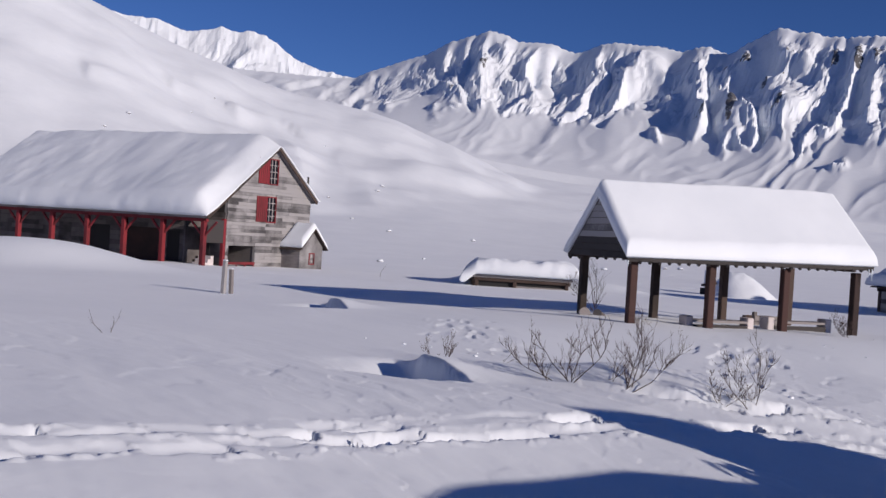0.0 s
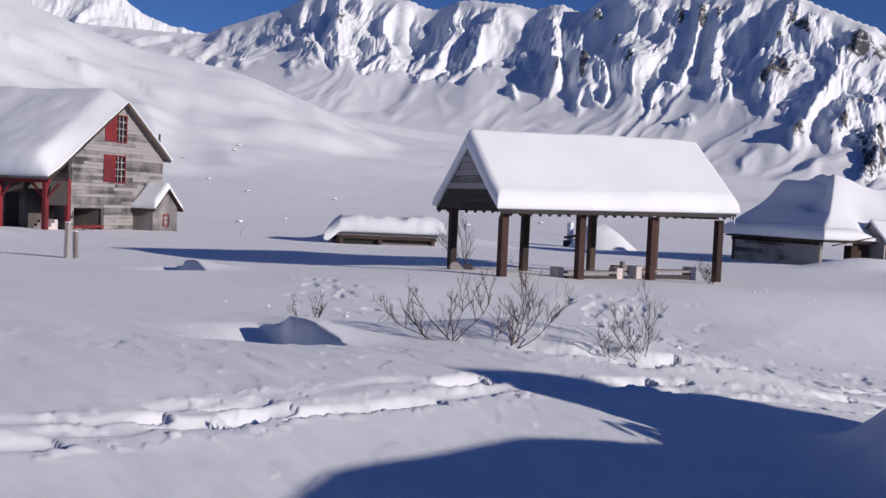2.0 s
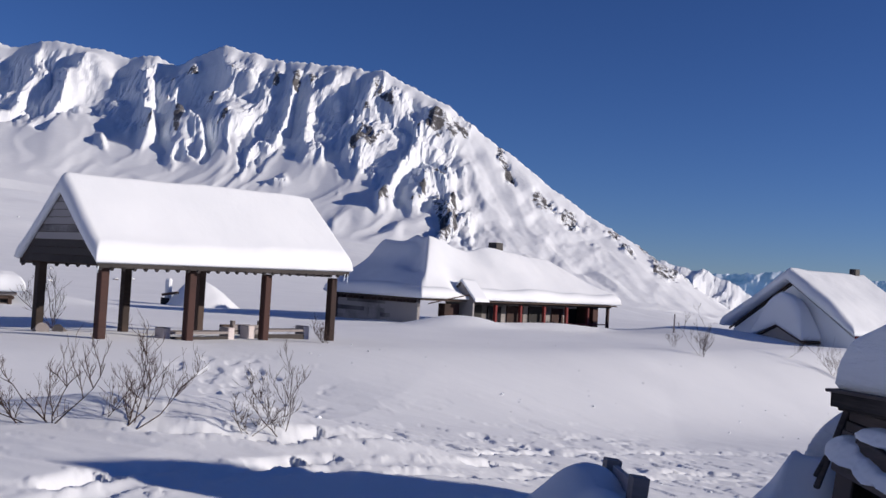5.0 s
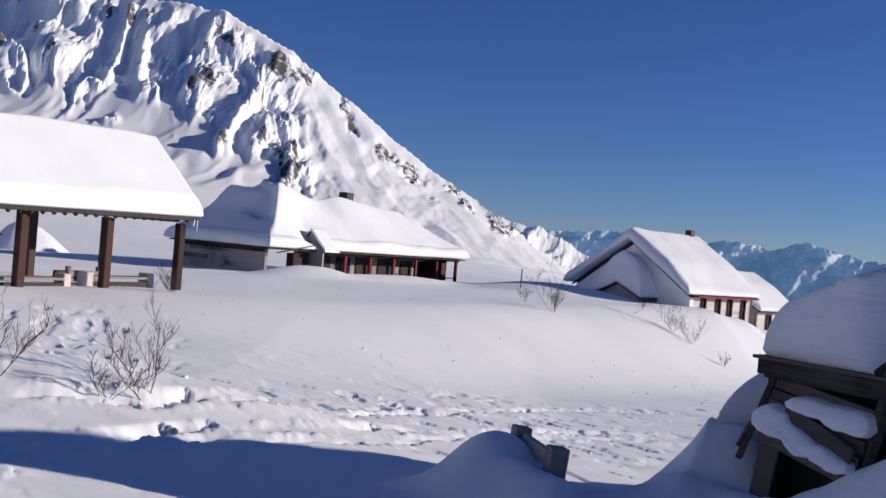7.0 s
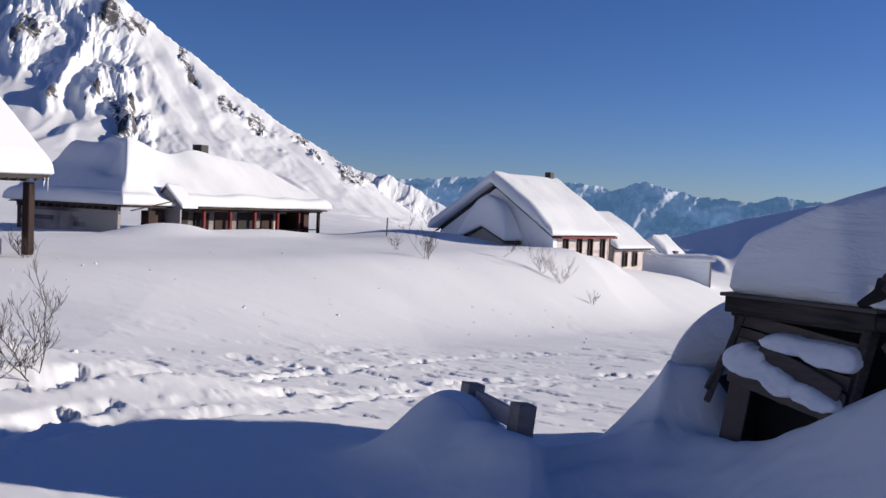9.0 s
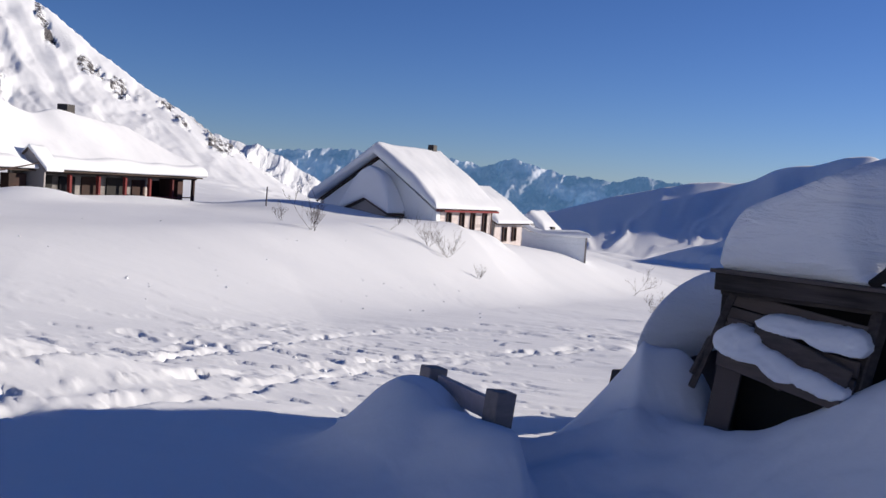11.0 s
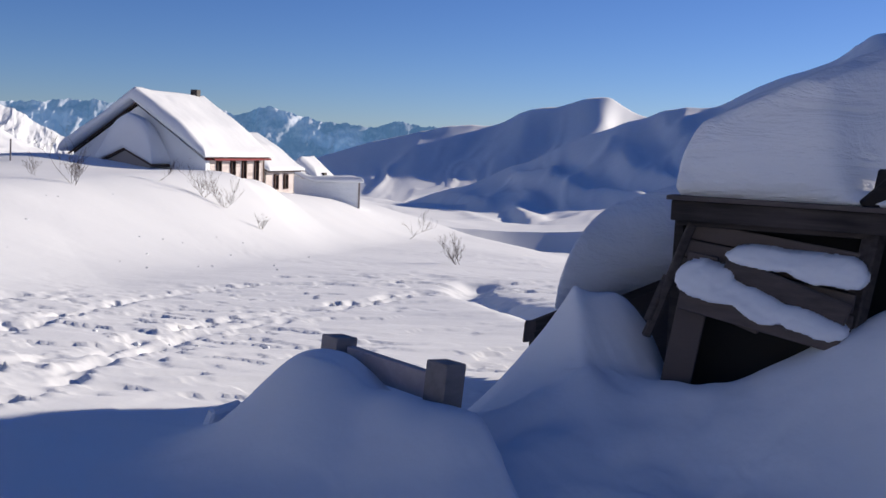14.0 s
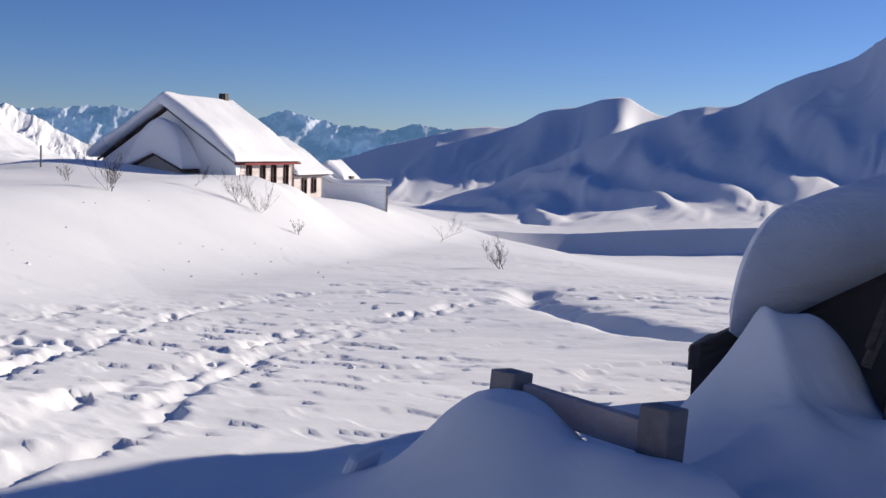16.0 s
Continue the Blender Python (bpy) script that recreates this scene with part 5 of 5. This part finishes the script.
# ---------------------------------------------------------------- unseen tool shed and an added shadow block beside the path, which shade it
def tool_shed():
    # out of view; its roof is shaped to cast the path's rounded shadow
    q = thing("tool_shed", pose(0, 0, 0), "small dark tool shed under deep rounded snow", "shed")
    part("wall", box(2.7, 5.0, 4.6, 9.3, -1.9, 0.98), DARK_TIMBER, q)
    part("roof", box(2.5, 5.2, 4.4, 9.5, 0.98, 1.06), DARK_TIMBER, q)
    snow_sheet("roof_snow", q, 2.4, 5.3, 4.2, 9.62, lambda x, y: 1.06 + 0 * x, lambda x, y: 0.14 + 0.62 * step(9.85, 7.95, y), 103, 40, 90, 0.25, 0.03, 0.02)
    # unseen block, added only to lengthen the broken shed's shadow
    w = thing("shadow_block", pose(0, 0, 0), "unseen snow-topped block added to lengthen the shadow on the path", "wood store")
    top = lambda y: 3.02 - 0.28 * (y - 9.9) - 0.16 * np.maximum(0, y - 10.4) ** 2
    slab = [(9.90 + 0.27 * k, float(top(9.90 + 0.27 * k))) for k in range(10)]
    part("wall", prism([(9.95, -1.6), (12.2, -1.6), (12.2, slab[-1][1] - 0.2)] + [(y, z - 0.12) for y, z in slab[-2:0:-1]] + [(9.95, slab[0][1] - 0.13)], "x", 5.9, 8.0), DARK_TIMBER, w)
    part("roof", prism(slab + [(y, z - 0.08) for y, z in slab[::-1]], "x", 5.7, 8.2), DARK_TIMBER, w)
    snow_sheet("roof_snow", w, 5.6, 8.3, 9.87, 12.45, lambda x, y: top(y) + 0.01, lambda x, y: 0.22 + 0 * x, 104, 40, 60, 0.12, 0.02, 0.02)


tool_shed()


# ---------------------------------------------------------------- bare shrubs
BARK = material("shrub_bark", (0.055, 0.035, 0.03), 0.9)[0]


def tube(verts, faces, pts, r0, r1, sides=4):
    base = len(verts)
    n = len(pts)
    for i, c in enumerate(pts):
        d = (pts[min(i + 1, n - 1)] - pts[max(i - 1, 0)]).normalized()
        a = d.orthogonal().normalized()
        b = d.cross(a)
        r = r0 + (r1 - r0) * i / (n - 1)
        for k in range(sides):
            t = 2 * math.pi * k / sides
            verts.append(c + (a * math.cos(t) + b * math.sin(t)) * r)
    for i in range(n - 1):
        for k in range(sides):
            faces.append((base + i * sides + k, base + i * sides + (k + 1) % sides, base + (i + 1) * sides + (k + 1) % sides, base + (i + 1) * sides + k))


def grow(rng, verts, faces, start, way, length, radius, depth):
    n = 6
    pts, c, d = [start.copy()], start.copy(), way.normalized()
    for i in range(n):
        d = (d + Vector((rng.uniform(-1, 1), rng.uniform(-1, 1), rng.uniform(-0.4, 0.8))) * 0.22).normalized()
        c = c + d * (length / n)
        pts.append(c.copy())
    tube(verts, faces, pts, radius, radius * 0.45, 4 if depth > 1 else 3)
    if depth > 0:
        for k in range(rng.randint(4, 6) if depth > 1 else rng.randint(2, 4)):
            i = rng.randint(1, n)
            side = Vector((rng.uniform(-1, 1), rng.uniform(-1, 1), rng.uniform(0.1, 0.9)))
            grow(rng, verts, faces, pts[i], (d * 0.7 + side * 0.8), length * rng.uniform(0.32, 0.6), max(0.0022, radius * 0.6), depth - 1)


def shrub(x, y, height, stems, seed, lean=(0, 0), thick=0.014, label="bare leafless shrub poking out of the snow", depth=3):
    rng = random.Random(seed)
    p = thing("bare_shrub", pose(x, y, z_at(x, y) - 0.05), label, "shrub", "bare shrubs")
    for s in range(stems):
        verts, faces = [], []
        way = Vector((lean[0] + rng.uniform(-1.0, 1.0), lean[1] + rng.uniform(-0.9, 0.9), 0.62))
        grow(rng, verts, faces, Vector((rng.uniform(-0.08, 0.08), rng.uniform(-0.08, 0.08), 0)), way, height * rng.uniform(0.7, 1.05), thick * 0.48 * height ** 0.5, depth)
        me = bpy.data.meshes.new("stem")
        me.from_pydata([tuple(v) for v in verts], [], faces)
        me.materials.append(BARK)
        ob = new("stem", me)
        ob.parent = p


shrub(-7.4, 11.0, 0.88, 3, 1, (-0.35, -0.3), 0.02)
shrub(-7.55, 10.9, 0.9, 2, 21, (-0.9, -0.8), 0.018)
shrub(-7.1, 11.35, 0.68, 2, 2, (0.35, 0.1))
shrub(-6.68, 11.25, 0.82, 4, 3, (0.8, 0.6), 0.018)
shrub(-5.27, 12.08, 0.64, 4, 4, (0.05, 0), 0.015)
shrub(-5.6, 11.9, 0.35, 4, 5)
shrub(-8.9, 11.3, 0.5, 2, 6, (0.3, 0), 0.012, "few thin bare twigs in the snow", 1)
shrub(-10.2, 11.6, 0.45, 4, 7)
shrub(-12.6, 7.0, 0.45, 3, 8, (0, 0), 0.012, "few thin bare twigs in the snow", 1)
shrub(-16.4, 25.6, 1.7, 4, 9, (0.1, 0), 0.016)
shrub(-38.8, 38.0, 1.0, 1, 10, (0, 0), 0.014, "few thin bare twigs in the snow", 1)
shrub(1.66, 38.5, 1.35, 6, 11)
shrub(0.9, 41.5, 0.7, 3, 12, (-0.5, 0))
shrub(7.3, 43.1, 1.2, 5, 13)
shrub(7.9, 42.6, 1.0, 5, 14, (0.4, 0))
shrub(5.6, 43.6, 0.8, 2, 15)
shrub(9.0, 41.4, 0.5, 4, 16, (0.6, 0))
shrub(12.75, 33.0, 0.8, 6, 17)
shrub(-9.4, 27.4, 0.6, 7, 18, (0, 0), 0.014)
shrub(27.0, 62.0, 2.2, 2, 19, (0.25, 0), 0.014)


# ---------------------------------------------------------------- far range across the great valley
FAR_RANGE = [(-2, 1.2), (5, 1.1), (8, 1.4), (11, 1.5), (14, 1.2), (18.5, 1.45), (20.5, 1.75), (21.9, 1.3), (23.3, 0.9), (24.9, 1.1), (26.5, 0.85), (28.5, 1.1), (31, 0.95), (36, 0.8), (48, 0.7)]


def far_range():
    m, nt, b = material("far_range", (0.5, 0.6, 0.75), 0.95)
    geo = nt.nodes.new("ShaderNodeNewGeometry")
    n1 = node(nt, "ShaderNodeTexNoise", Scale=0.0045, Detail=5.0, Roughness=0.55)
    nt.links.new(geo.outputs["Position"], n1.inputs["Vector"])
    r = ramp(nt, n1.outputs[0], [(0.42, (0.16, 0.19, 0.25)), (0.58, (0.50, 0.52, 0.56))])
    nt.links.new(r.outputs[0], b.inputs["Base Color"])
    # air light of some forty kilometres, painted in as a faint blue glow
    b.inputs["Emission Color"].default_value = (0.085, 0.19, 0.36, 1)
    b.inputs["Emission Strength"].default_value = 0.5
    th = np.radians(np.arange(-2, 48, 0.06))[None, :]
    az = np.degrees(th)
    v = np.linspace(0, 1, 60)[:, None]
    crest = profile(az, FAR_RANGE, 0.2) + crags(az / 1.7, az * 0 + 3.3, 5, 113, 0.55) * 0.55
    el = -3.5 + (crest + 3.5) * v
    spurs = ribs((az - 3.0 * v) / 2.1 + fbm(az / 2.0, v * 1.5, 3, 111) * 0.9, 0.62) + 0.5 * ribs((az - 2.0 * v) / 0.8 + fbm(az, v * 3, 2, 112), 0.6)
    rr = 4250 + 480 * v - (spurs - 0.7) * 85 * (1 - 0.55 * v) + crags(az / 0.6, v * 7, 4, 117, 0.55) * 60
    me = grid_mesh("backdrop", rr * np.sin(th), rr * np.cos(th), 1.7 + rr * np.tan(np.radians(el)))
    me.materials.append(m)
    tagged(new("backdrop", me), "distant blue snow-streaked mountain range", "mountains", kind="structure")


far_range()


# ---------------------------------------------------------------- stones showing through on the slopes
STONE = material("boulder_stone", (0.12, 0.11, 0.105), 0.9)[0]


def boulder(x, y, size, seed):
    rng = random.Random(seed)
    z = z_at(x, y)
    p = thing("boulder", pose(x, y, z, 0, 0, rng.uniform(0, 360)), "dark boulder capped with snow on the open slope", "boulder", "boulders on the slope")
    for name, mat, lift, k in (("stone", STONE, 0.0, 1.0), ("snow_cap", SNOW, 0.22, 0.98)):
        bm = bmesh.new()
        bmesh.ops.create_icosphere(bm, subdivisions=2, radius=size * k)
        for v in bm.verts:
            n = noise.noise(v.co * (1.7 / size) + Vector((seed, 0, 0)))
            v.co *= 1 + 0.35 * n
            v.co.z = v.co.z * 0.6 + lift * size
        part(name, bm, mat, p, smooth=name == "snow_cap")


rocks = random.Random(8)
for k in range(34):
    az_k, r_k = radians(rocks.uniform(-64, -28)), rocks.uniform(75, 420)
    boulder(r_k * math.sin(az_k), r_k * math.cos(az_k), rocks.uniform(0.25, 0.5) * (r_k / 150) ** 0.6, k)


# ---------------------------------------------------------------- crumbs of crusted snow rolled down the slope
def snow_crumbs():
    rng = random.Random(31)
    bm = bmesh.new()
    patches = ((-4.5, 24.0, 1.6), (-1.5, 27.0, 2.0), (2.5, 30.0, 2.5), (-8.0, 25.5, 1.5), (-5.4, 14.2, 1.0), (-2.0, 16.5, 1.2), (0.5, 34.0, 2.0), (6.0, 36.0, 2.5), (-11.5, 14.0, 1.8))
    for cx, cy, spread in patches:
        for k in range(7):
            x, y, size = rng.gauss(cx, spread), rng.gauss(cy, spread * 0.6), rng.uniform(0.012, 0.042)
            r = bmesh.ops.create_icosphere(bm, subdivisions=1, radius=size)
            z = z_at(x, y)
            for v in r["verts"]:
                v.co = Vector((x + v.co.x * rng.uniform(0.7, 1.5), y + v.co.y * rng.uniform(0.7, 1.3), z + size * 0.25 + v.co.z * rng.uniform(0.5, 0.9)))
    me = bpy.data.meshes.new("snow_crumbs")
    bm.to_mesh(me)
    bm.free()
    me.materials.append(SNOW)
    tagged(new("snow_crumbs", me), "small crumbs of crusted snow scattered on the slope", "snow crumbs", kind="stuff")


snow_crumbs()
